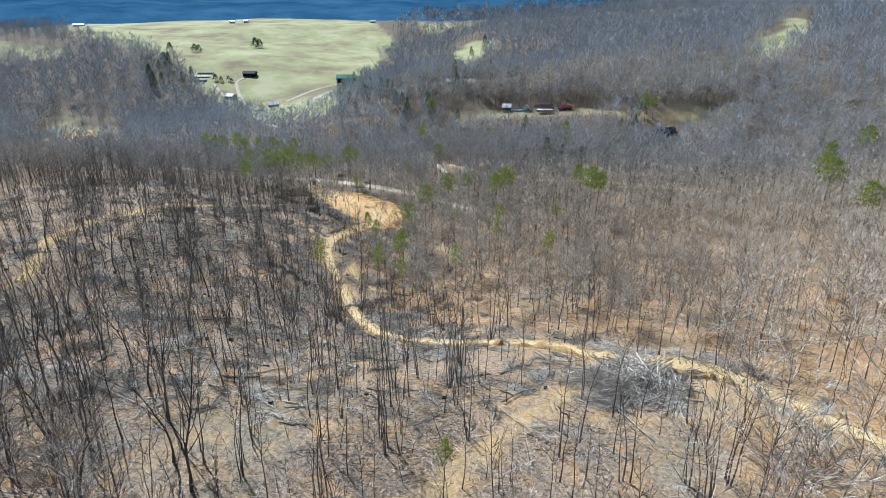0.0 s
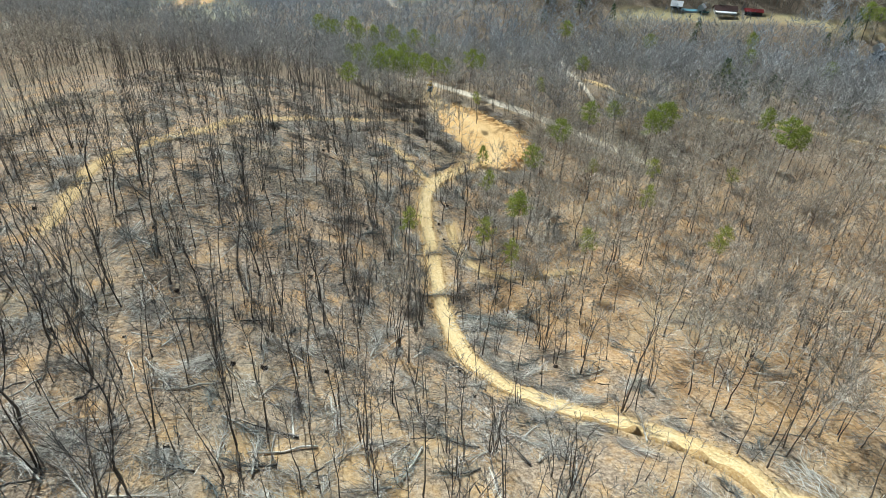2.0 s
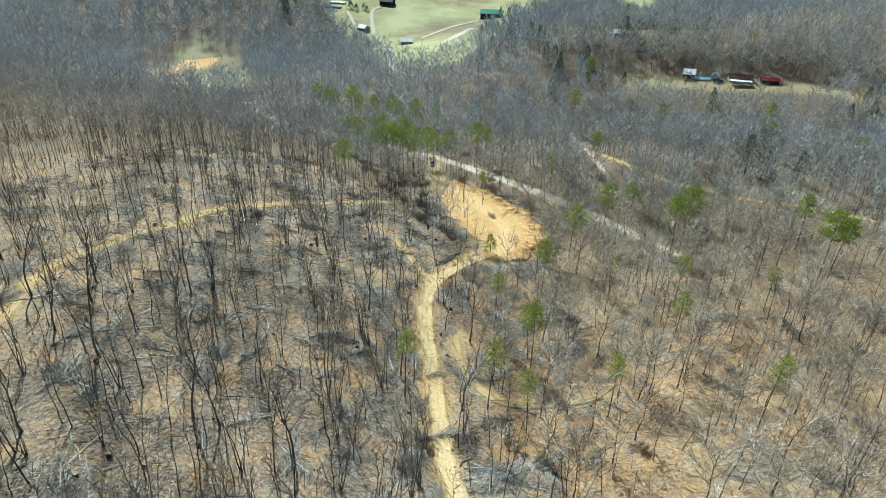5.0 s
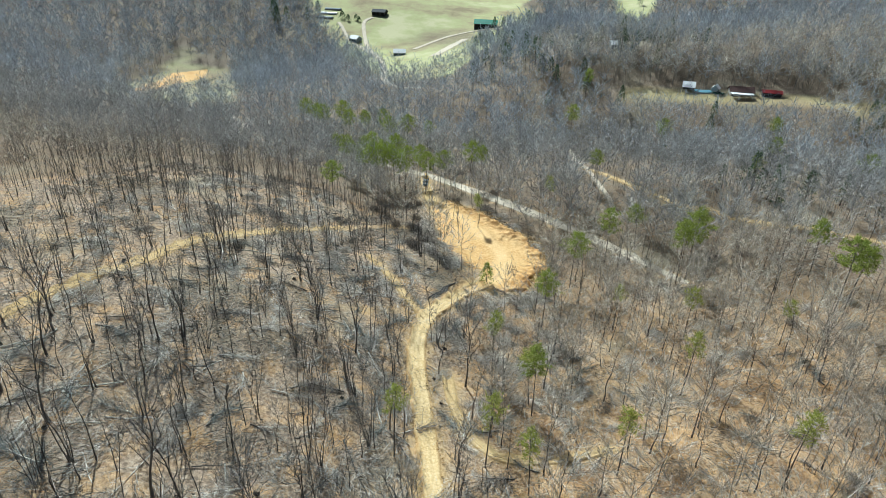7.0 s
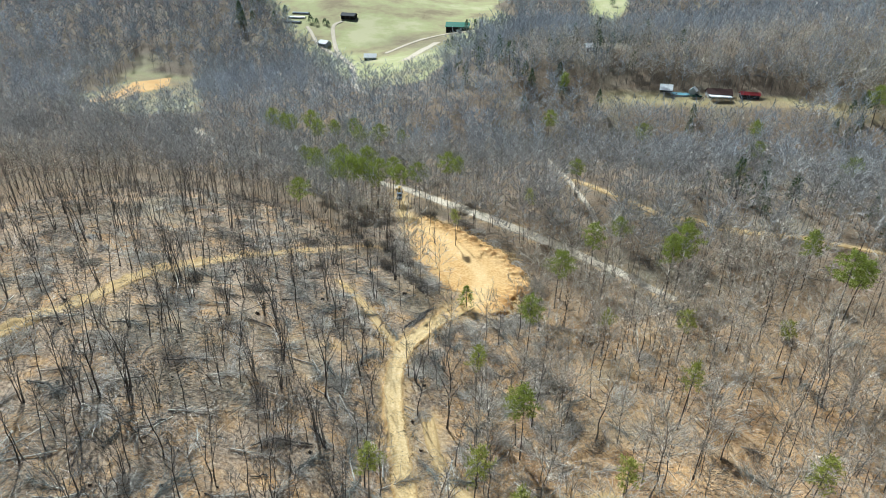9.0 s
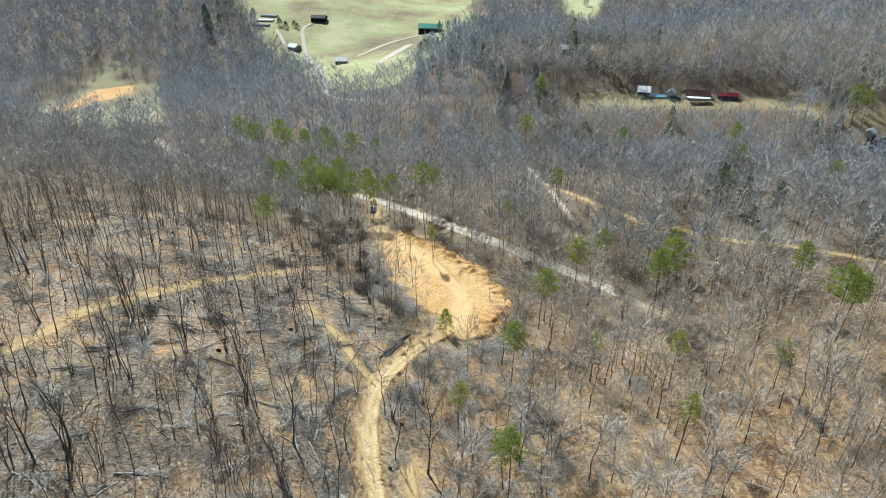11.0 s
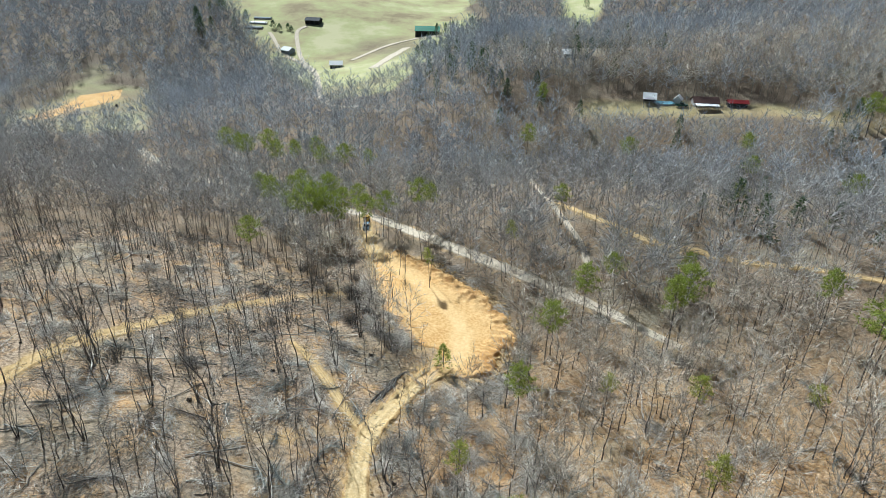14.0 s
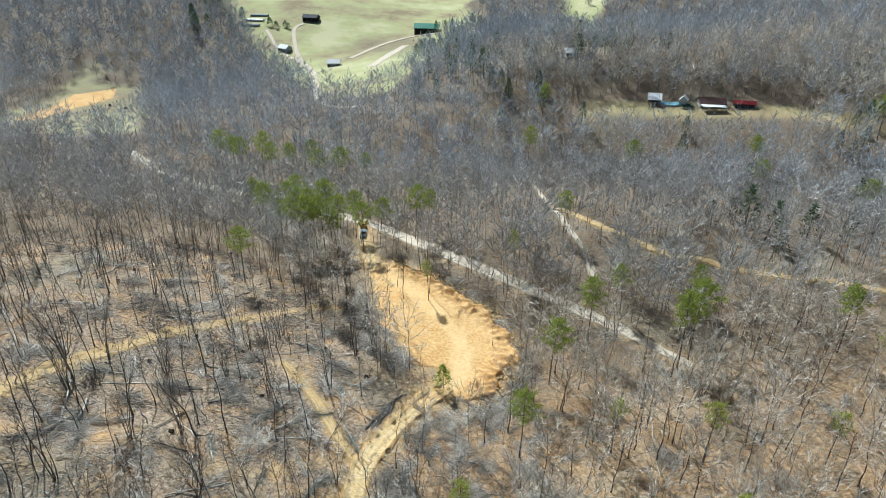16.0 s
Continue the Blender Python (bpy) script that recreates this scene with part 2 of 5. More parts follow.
def curve(points, step=1.0):
    """A smooth line through plan points, at even steps."""
    p = np.array(points, float)
    q = np.vstack([2 * p[0] - p[1], p, 2 * p[-1] - p[-2]])
    out = []
    for k in range(1, len(q) - 2):
        n = max(2, int(np.hypot(*(q[k + 1] - q[k])) / step))
        t = np.linspace(0, 1, n, endpoint=False)[:, None]
        a, b, c, d = q[k - 1], q[k], q[k + 1], q[k + 2]
        out.append(0.5 * (2 * b + (c - a) * t + (2 * a - 5 * b + 4 * c - d) * t ** 2 + (3 * b - a - 3 * c + d) * t ** 3))
    return np.vstack(out + [p[-1:]])


def away(x, y, line):
    """Distance in plan from points to a line of close points."""
    x, y = np.asarray(x, float).ravel(), np.asarray(y, float).ravel()
    best = np.full(x.shape, 1e9)
    for a, b in line[::2]:
        best = np.minimum(best, (x - a) ** 2 + (y - b) ** 2)
    return np.sqrt(best)


def inside(x, y, poly):
    x, y = np.asarray(x, float), np.asarray(y, float)
    res = np.zeros(x.shape, bool)
    for (ax, ay), (bx, by) in zip(poly, poly[1:] + poly[:1]):
        cross = ((ay > y) != (by > y)) & (x < (bx - ax) * (y - ay) / ((by - ay) or 1e-9) + ax)
        res ^= cross
    return res


def border(x, y, poly):
    """Signed distance to a plan outline, positive inside."""
    x, y = np.asarray(x, float), np.asarray(y, float)
    best = np.full(x.shape, 1e9)
    for (ax, ay), (bx, by) in zip(poly, poly[1:] + poly[:1]):
        dx, dy = bx - ax, by - ay
        t = np.clip(((x - ax) * dx + (y - ay) * dy) / (dx * dx + dy * dy), 0, 1)
        best = np.minimum(best, np.hypot(x - ax - t * dx, y - ay - t * dy))
    return np.where(inside(x, y, poly), best, -best)


def mesh_of(name, verts, tris, mats, index=None, smooth_faces=False, **attributes):
    me = bpy.data.meshes.new(name)
    verts, tris = np.asarray(verts, np.float32), np.asarray(tris, np.int32)
    k = tris.shape[1]
    me.vertices.add(len(verts))
    me.vertices.foreach_set("co", verts.ravel())
    me.loops.add(tris.size)
    me.loops.foreach_set("vertex_index", tris.ravel())
    me.polygons.add(len(tris))
    me.polygons.foreach_set("loop_start", np.arange(0, tris.size, k, dtype=np.int32))
    for m in mats:
        me.materials.append(m)
    if index is not None:
        me.polygons.foreach_set("material_index", np.asarray(index, np.int32))
    me.polygons.foreach_set("use_smooth", np.full(len(tris), smooth_faces))
    for key, values in attributes.items():
        me.attributes.new(key, "FLOAT", "POINT").data.foreach_set("value", np.asarray(values, np.float32).ravel())
    me.update()
    me.validate()
    return me


def part(name, data, parent, label="", m=None):
    ob = new(name, data)
    ob.parent = parent
    if m is not None:
        ob.matrix_basis = m
    return tagged(ob, label)


def grid_faces(rows, cols):
    i = np.arange(rows * cols).reshape(rows, cols)
    return np.stack([i[:-1, :-1], i[:-1, 1:], i[1:, 1:], i[1:, :-1]], -1).reshape(-1, 4)


def tube(points, radii, sides):
    """Tapered tube along points, closed at the tip. Returns vertices and triangles."""
    p, r = np.asarray(points, float), np.asarray(radii, float)
    d = np.gradient(p, axis=0)
    d /= np.linalg.norm(d, axis=1)[:, None] + 1e-9
    ref = np.where(np.abs(d[:, 2:3]) > 0.8, [[1.0, 0, 0]], [[0, 0, 1.0]])
    u = np.cross(d, ref)
    u /= np.linalg.norm(u, axis=1)[:, None]
    w = np.cross(d, u)
    a = np.arange(sides) * 2 * np.pi / sides
    v = (p[:, None] + r[:, None, None] * (np.cos(a)[None, :, None] * u[:, None] + np.sin(a)[None, :, None] * w[:, None])).reshape(-1, 3)
    i = np.arange(len(p) * sides).reshape(len(p), sides)
    j = np.roll(i, -1, 1)
    f = np.concatenate([np.stack([i[:-1], j[:-1], j[1:]], -1).reshape(-1, 3), np.stack([i[:-1], j[1:], i[1:]], -1).reshape(-1, 3)])
    cap = [[i[-1, 0], i[-1, k], i[-1, k + 1]] for k in range(1, sides - 1)]
    return v, np.concatenate([f, np.array(cap, int)]) if cap else f


def blades(base, way, length, width, r):
    """Slim pointed triangles: twigs or needles."""
    n = len(base)
    way = way / (np.linalg.norm(way, axis=1)[:, None] + 1e-9)
    side = np.cross(way, r.normal(size=(n, 3)))
    side /= np.linalg.norm(side, axis=1)[:, None] + 1e-9
    L, W = np.broadcast_to(length, n)[:, None], np.broadcast_to(width, n)[:, None]
    v = np.stack([base - side * W / 2, base + side * W / 2, base + way * L], 1).reshape(-1, 3)
    return v, np.arange(3 * n).reshape(n, 3)


def joined(pieces):
    vs, fs, at = [], [], 0
    for v, f in pieces:
        vs.append(v)
        fs.append(f + at)
        at += len(v)
    return np.concatenate(vs), np.concatenate(fs)


def bare_tree(r, h, spread, limbs, subs, twigs, sides=6, width=0.03, first=0.45, wobble=0.5, forked=False, tubes=True, girth=0.0085, rise=0.0):
    """A leafless hardwood: (trunk with limbs, crown of branchlets and twigs). subs: branchlets on a limb, twigs: twigs on a branchlet."""
    n = 9 if sides > 4 else 6 if tubes else 4
    t = np.linspace(0, 1, n)
    bend = r.normal(size=2) * wobble
    kink = lambda: np.convolve(r.normal(size=n + 2), [0.2, 0.6, 0.2], "valid") * 0.26 * wobble
    axis = np.stack([bend[0] * t ** 2 + kink(), bend[1] * t ** 2 + kink(), t * h], 1)
    axis[0] = (0, 0, -0.5)
    rad = h * girth * (1 - 0.92 * t ** 0.8) + 0.014
    rad[0] *= 1.4
    solid = [tube(axis, rad, sides)]
    vs = []
    for k in range(limbs):
        f = first + (0.985 - first) * (k + r.random() * 0.8) / limbs
        a = k * 2.4 + r.random()
        g = (f - first) / (1 - first)
        up = r.uniform(1.0, 2.2) if forked else rise + (0.3 + 1.1 * g ** 1.5) * r.uniform(0.6, 1.4)
        L = spread * (0.35 + 0.65 * np.sin(np.pi * (0.22 + 0.62 * g))) * r.uniform(0.7, 1.25)
        o = np.array([np.interp(f, t, axis[:, c]) for c in range(3)])
        d = np.array([np.cos(a), np.sin(a), up])
        d /= np.linalg.norm(d)
        side = r.normal(size=3) * 0.22 * L
        lift = np.array([0, 0, 0.28 * L])
        along = lambda q: o + d * q * L + lift * q ** 2 + side * q * (1 - q)
        s = np.linspace(0, 1, 5 if sides > 4 else 3)[:, None]
        r0 = np.interp(f, t, rad) * 0.62
        if tubes:
            solid.append(tube(along(s), r0 * (1 - 0.82 * s[:, 0]) + 0.008, 3))
        else:
            vs.append(blades(o[None], (along(1.0) - o)[None], np.linalg.norm(along(1.0) - o), 1.3 * width, r))
        q = r.uniform(0.22, 1.0, subs)[:, None]
        b0 = along(q)
        bd = d + 2 * lift / L * q * 0.6 + np.array([0, 0, 0.12]) + r.normal(size=(subs, 3)) * 0.55
        bd /= np.linalg.norm(bd, axis=1)[:, None]
        bl = L * (0.62 - 0.3 * q[:, 0]) * r.uniform(0.65, 1.35, subs) + 0.25
        vs.append(blades(b0, bd, bl, 1.7 * width * r.uniform(0.8, 1.3, subs), r))
        if twigs:
            i = np.repeat(np.arange(subs), twigs)
            u = r.uniform(0.15, 0.95, len(i))
            td = bd[i] + np.array([0, 0, 0.15]) + r.normal(size=(len(i), 3)) * 0.5
            vs.append(blades(b0[i] + bd[i] * (bl[i] * u)[:, None], td, bl[i] * r.uniform(0.3, 0.6, len(i)) + 0.2, width * r.uniform(0.7, 1.3, len(i)), r))
    return joined(solid), joined(vs)


def clumped(r, stems, limbs=9, sides=5):
    """Several thin stems out of one old stool, leaning apart."""
    solid, crown = [], []
    for k in range(stems):
        a = 6.28 * k / stems + r.random()
        out = r.uniform(0.05, 0.17)
        for (v, f), to in zip(bare_tree(r, r.uniform(9, 15), r.uniform(1.3, 2.3), limbs, 3, 2, sides, 0.028 if sides > 4 else 0.04, r.uniform(0.4, 0.6), 0.8, girth=0.0062, rise=0.6), (solid, crown)):
            w = v.copy()
            w[:, 0] += np.cos(a) * (0.22 + out * v[:, 2])
            w[:, 1] += np.sin(a) * (0.22 + out * v[:, 2])
            to.append((w, f))
    return joined(solid), joined(crown)


def pine_tree(r, h, width, clumps, per, first=0.6, sides=6, size=0.6):
    """A pine: (bare trunk with whorled limbs, crown of needle tufts)."""
    t = np.linspace(0, 1, 6)
    bend = r.normal(size=2) * 0.4
    axis = np.stack([bend[0] * t ** 2, bend[1] * t ** 2, t * h], 1)
    axis[0, 2] = -0.5
    rad = h * 0.009 * (1 - 0.88 * t) + 0.01
    solid = [tube(axis, rad, sides)]
    base, way = [], []
    for k in range(clumps):
        f = first + (1 - first) * (k + r.random()) / clumps
        a = k * 2.4 + r.random() * 0.8
        q = (f - first) / (1 - first)
        reach = width / 2 * (np.sin(np.pi * min(1, 0.22 + 0.78 * q)) ** 0.7 + 0.1) * r.uniform(0.5, 1.15)
        o = np.array([np.interp(f, t, axis[:, c]) for c in range(3)])
        tip = o + np.array([np.cos(a) * reach, np.sin(a) * reach, 0.12 * reach + r.normal() * 0.2])
        if sides > 4:
            solid.append(tube(np.array([o, (o + tip) / 2 - [0, 0, 0.1], tip]), [0.05, 0.035, 0.01], 3))
        s = r.uniform(0.35, 1.05, per)[:, None]
        base.append(o + (tip - o) * s + r.normal(size=(per, 3)) * size * 0.42)
        way.append(r.normal(size=(per, 3)) + np.array([np.cos(a), np.sin(a), 0.7]) * 0.5)
    base, way = np.concatenate(base), np.concatenate(way)
    return joined(solid), blades(base, way, r.uniform(0.5, 1.2, len(base)) * size, size * 0.28, r)


def cedar_tree(r, h, width, count, size=0.5):
    """A dense evergreen, pointed, green to the ground."""
    t = np.linspace(0, 1, 4)
    solid = tube(np.stack([0 * t, 0 * t, t * h - 0.3 * (1 - t)], 1), 0.02 * h * (1 - t) + 0.02, 5)
    f = r.random(count) ** 0.75
    a = r.random(count) * 2 * np.pi
    lump = 1 + 0.22 * np.sin(3 * a + 9 * f) + 0.15 * np.sin(17 * f + 2 * a)
    reach = width / 2 * (1 - f) ** 0.75 * lump * r.uniform(0.45, 1.0, count) + 0.05
    base = np.stack([np.cos(a) * reach, np.sin(a) * reach, 0.06 * h + f * h * 0.94], 1)
    way = np.stack([np.cos(a), np.sin(a), 0.4 + 0 * a], 1) + r.normal(size=(count, 3)) * 0.45
    return solid, blades(base, way, r.uniform(0.6, 1.3, count) * size, size * 0.42, r)


def turned(v, x, y, z, angle, scale, lean=(0, 0)):
    c, s = np.cos(angle), np.sin(angle)
    w = v * scale
    out = np.stack([c * w[:, 0] - s * w[:, 1] + lean[0] * w[:, 2] + x, s * w[:, 0] + c * w[:, 1] + lean[1] * w[:, 2] + y, w[:, 2] + z], 1)
    return out


def stand(name, kinds, places, mats, label, category, lean=0.05):
    """Many trees of these kinds joined into one object that nobody could count."""
    vs, fs, ix, tone, at = [], [], [], [], 0
    for x, y, scale, pick in places:
        z = float(land(x, y))
        a = rng.random() * 6.28
        tilt = rng.normal(size=2) * lean
        shade = rng.random() - 0.5
        for k, (v, f) in enumerate(kinds[pick]):
            vs.append(turned(v, x, y, z, a, scale, tilt).astype(np.float32))
            fs.append(f + at)
            ix.append(np.full(len(f), k, np.int32))
            tone.append(np.full(len(v), shade, np.float32))
            at += len(v)
    me = mesh_of(name, np.concatenate(vs), np.concatenate(fs), mats, np.concatenate(ix), tone=np.concatenate(tone))
    return tagged(new(name, me), label, category, kind="stuff")


# ---- plan of roads and clearings ----
MAIN_ROAD = curve([(86, 20), (78, 44), (70, 62), (64, 72.5), (57, 84), (51, 95), (43, 99), (32, 102.5), (23, 110.5), (13.5, 115.2), (3, 117.6), (-5.7, 121), (-13.8, 127.3), (-20, 138), (-24, 147), (-28, 158.5), (-32.5, 171), (-36.8, 183), (-39.2, 193), (-39.4, 203.5), (-36.8, 213), (-33, 222), (-28.5, 229.5)])
LOOP_TRACK = curve([(30, 99), (22, 88.5), (14, 79), (4, 68), (-8, 52)])
SPUR = curve([(-30.5, 184), (-27, 175), (-21.4, 168), (-15, 166), (-4.5, 169.5), (4, 174)])
LEFT_TRACK = curve([(-96, 128), (-101, 140), (-107, 156), (-104, 171), (-99.5, 185), (-98, 200), (-94, 211), (-88, 226), (-79, 238), (-67, 249), (-57, 254)])
SHORT_TRACK = curve([(-39.5, 202), (-43, 204.6), (-46.8, 208.7), (-52, 215), (-57.3, 220.7), (-62, 225)])
FAINT_TRACK = curve([(-41, 204), (-48, 199), (-56, 193), (-66, 190)])
GRAVEL_ROAD = curve([(-190, 372), (-160, 350), (-132, 338), (-109, 335), (-93, 329), (-78, 321), (-66, 314), (-54, 303.5), (-42, 293), (-29, 283), (-17, 275.5), (-6, 269.5), (4, 265), (12, 261), (17, 257), (22, 252), (26, 248)])
LOW_TRACK = curve([(150, 262), (110, 272), (78.5, 278.5), (68, 280.8), (56, 281.8), (44, 285), (37.4, 289), (30, 291), (22.8, 294.5), (15.5, 301.3), (7.6, 308), (-6, 326)])
DRIVE = curve([(6, 281), (4, 291.6), (0.4, 302), (-3.3, 318), (-9, 359), (-16.4, 383.5)])
PAD_TRACK = curve([(-68, 313), (-65, 302), (-60, 288), (-54.5, 274), (-49, 266)])
SHED_DRIVE = curve([(15, 416), (45, 413), (75, 412), (100, 413), (140, 405), (190, 402)])
FARM_ROAD = curve([(-104, 444), (-122, 452), (-139, 480), (-148, 509), (-170, 567), (-192, 604), (-206, 635), (-216, 664), (-212, 677)])
HOUSE_LANE = curve([(-170, 567), (-190, 596), (-215, 622), (-233, 650), (-240, 660)])
BARN_TRACK = curve([(-150, 598), (-139, 627), (-126, 645), (-106, 657), (-83, 656), (-60, 662)])
SCAR = curve([(-122, 552), (-118, 595), (-112, 626)])
BROWN_PATCH = [(-172, 630), (-155, 658), (-130, 656), (-106, 650), (-98, 610), (-112, 575), (-128, 600), (-140, 622)]
PAD_EDGE = [(-57, 276), (-55, 282), (-51, 283), (-46.6, 279.8), (-36.8, 273.6), (-27.2, 264), (-21, 260.5), (-17.4, 252), (-14, 244.5), (-14, 239.3), (-18, 235.6), (-18.4, 229.5), (-23.5, 226), (-28.5, 224), (-33, 219.5), (-36.5, 220.5), (-34.2, 226.5), (-29.5, 230.8), (-32, 236), (-36.8, 233), (-41.4, 238.3), (-47, 247.5), (-51.5, 262)]
SPOIL_LINE = [(-50, 283), (-46, 279), (-36.5, 273), (-27, 263.5), (-20.5, 259.5), (-16.8, 252), (-14, 244.5), (-14.5, 239), (-17, 234), (-18.5, 229)]
PAD_LANE = [(-37, 213), (-35, 218), (-30.5, 224), (-27.5, 231), (-26.3, 239), (-28, 247), (-34, 256), (-44, 268), (-54, 279), (-61, 290)]
SHED_YARD = [(8, 407), (12, 420), (40, 425), (100, 422), (135, 412), (190, 408), (190, 398), (130, 400), (97, 407), (52, 408)]
DARK_YARD = [(118, 372), (122, 388), (160, 400), (176, 410), (182, 398), (150, 374)]
ORANGE_FIELD = [(-291, 424), (-300, 450), (-308, 480), (-317, 506), (-300, 528), (-289, 506), (-294, 478), (-290, 450), (-284, 430)]
GREEN_FIELD = [(-205, 400), (-262, 392), (-296, 408), (-314, 450), (-322, 490), (-330, 525), (-340, 562), (-334, 564), (-320, 532), (-296, 540), (-276, 520), (-256, 495), (-228, 440)]
PASTURE = [(-262, 672), (-238, 632), (-205, 590), (-160, 520), (-130, 470), (-92, 476), (-80, 555), (-76, 608), (-58, 632), (-56, 700), (-84, 780), (-60, 900), (-120, 1130), (-190, 1230), (-360, 1240), (-560, 1230), (-640, 1050), (-500, 900), (-380, 800), (-300, 720)]
UPPER_FIELD = [(-430, 760), (-470, 800), (-620, 850), (-640, 780), (-500, 720)]
BACK_FIELD = [(30, 600), (45, 690), (70, 760), (35, 800), (10, 700), (12, 620)]
RIGHT_FIELD = [(230, 480), (262, 540), (330, 620), (350, 680), (372, 680), (350, 610), (280, 520), (245, 475)]
TOP_FIELD = [(-30, 980), (60, 990), (70, 1100), (-40, 1120)]
SOIL = [0.75, 0.6, 0.7, 0.6, 0.5, 0.42, 0.5, 0.5, 0.4, 0.7, 0.5, 0.3, 0.6]  # how bare each one's verges are
ROADS = [(MAIN_ROAD, 3.4), (LOOP_TRACK, 3.0), (SPUR, 1.6), (LEFT_TRACK, 2.2), (SHORT_TRACK, 2.0), (FAINT_TRACK, 1.2), (GRAVEL_ROAD, 3.4), (LOW_TRACK, 1.6), (DRIVE, 1.4), (PAD_TRACK, 3.6), (SHED_DRIVE, 3.6), (FARM_ROAD, 2.6), (BARN_TRACK, 2.0)]
SHED_BACK = [(38, 418), (39, 425.5), (74, 425.5), (88, 423.5), (92, 418), (60, 416)]
CLEARINGS = [PAD_EDGE, SHED_YARD, DARK_YARD, GREEN_FIELD, PASTURE, UPPER_FIELD, BACK_FIELD, RIGHT_FIELD, TOP_FIELD]


# ---- ground ----
def thinned(x, y):
    """1 on the logged side west of the road, 0 in the uncut woods."""
    edge = np.interp(y, [0, 74, 92, 108, 120, 150, 200, 235, 262], [36, 40, 46, 44, 30, -15, -30, -45, -75])
    north = np.interp(x, [-220, -180, -150, -125, -100, -80, -60], [192, 204, 240, 268, 277, 270, 260])
    return smooth(6, -6, x - edge) * smooth(7, -7, y - north + 8 * (soft_noise(x, y, 20, 61) - 0.5))


def make_ground():
    n = 360
    u = np.linspace(-1, 1, n)
    xs = -15 + 42 * np.sinh(5.37 * u)
    ys = 165 + 42 * np.sinh(5.37 * u)
    x, y = np.meshgrid(xs, ys)
    z = land(x, y)
    x1, y1 = x.ravel(), y.ravel()
    near = (np.abs(x1 + 15) < 320) & (np.abs(y1 - 200) < 330)
    gap = np.full(x1.shape, 1e3)
    soil = np.zeros(x1.shape)
    for (line, w), bare in zip(ROADS, SOIL):
        g = near | (np.abs(x1) < 400) & (y1 < 720) & (y1 > 0)
        here = away(x1[g], y1[g], line) - w / 2
        gap[g] = np.minimum(gap[g], here)
        soil[g] = np.maximum(soil[g], bare * (1 - smooth(0.0, 2.0 if bare < 0.65 else 3.2, here)))
    pad = np.full(x1.shape, -1e3)
    pad[near] = border(x1[near], y1[near], PAD_EDGE)
    gap = np.minimum(gap, -pad)
    soil = np.maximum(soil, 0.75 * smooth(-3.2, 0, pad))
    grass = np.zeros(x1.shape)
    for poly in CLEARINGS[1:2] + CLEARINGS[3:]:
        grass = np.maximum(grass, smooth(-2.5, 2.5, border(x1, y1, poly) + 5 * (soft_noise(x1, y1, 14, 4) - 0.5)))
    grass *= 1 - 0.5 * smooth(-8, 8, border(x1, y1, BROWN_PATCH) + 10 * (soft_noise(x1, y1, 20, 6) - 0.5))
    grass *= 1 - 0.45 * smooth(-2, 2, border(x1, y1, GREEN_FIELD))
    yard = smooth(-2, 2, border(x1, y1, SHED_YARD))
    grass *= 1 - 0.6 * yard
    soil = np.maximum(soil, 0.42 * yard)
    soil = np.maximum(soil, 0.55 * np.exp(-((x1 - 34) ** 2 + (y1 - 93) ** 2) / 420) + 0.3 * np.exp(-((x1 + 25) ** 2 + (y1 - 92) ** 2) / 700))
    orange = smooth(-2, 2, border(x1, y1, ORANGE_FIELD))
    soil = np.maximum(soil, orange)
    grass *= 1 - orange
    rough = smooth(0.6, 2.5, gap) * (1 - smooth(250, 500, np.hypot(x1, y1 - 150)))
    z = z.ravel() + rough * (0.35 * (soft_noise(x1, y1, 4.5, 1) - 0.5) + 0.25 * (soft_noise(x1, y1, 2.2, 2) - 0.5))
    leafy = (1 - thinned(x1, y1)) * (1 - smooth(215, 300, y1))
    # The darker litter comes in with distance, sooner outside the logged side.
    me = mesh_of("ground", np.stack([x1, y1, z], 1), grid_faces(n, n), [GROUND], smooth_faces=True, soil=soil, grass=grass, leafy=leafy, darkened=np.maximum(smooth(285, 400, np.hypot(x1, y1 - 60)), 0.75 * smooth(140, 215, np.hypot(x1, y1 - 60)) * (1 - thinned(x1, y1))))
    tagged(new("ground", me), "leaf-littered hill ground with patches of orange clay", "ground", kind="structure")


make_ground()


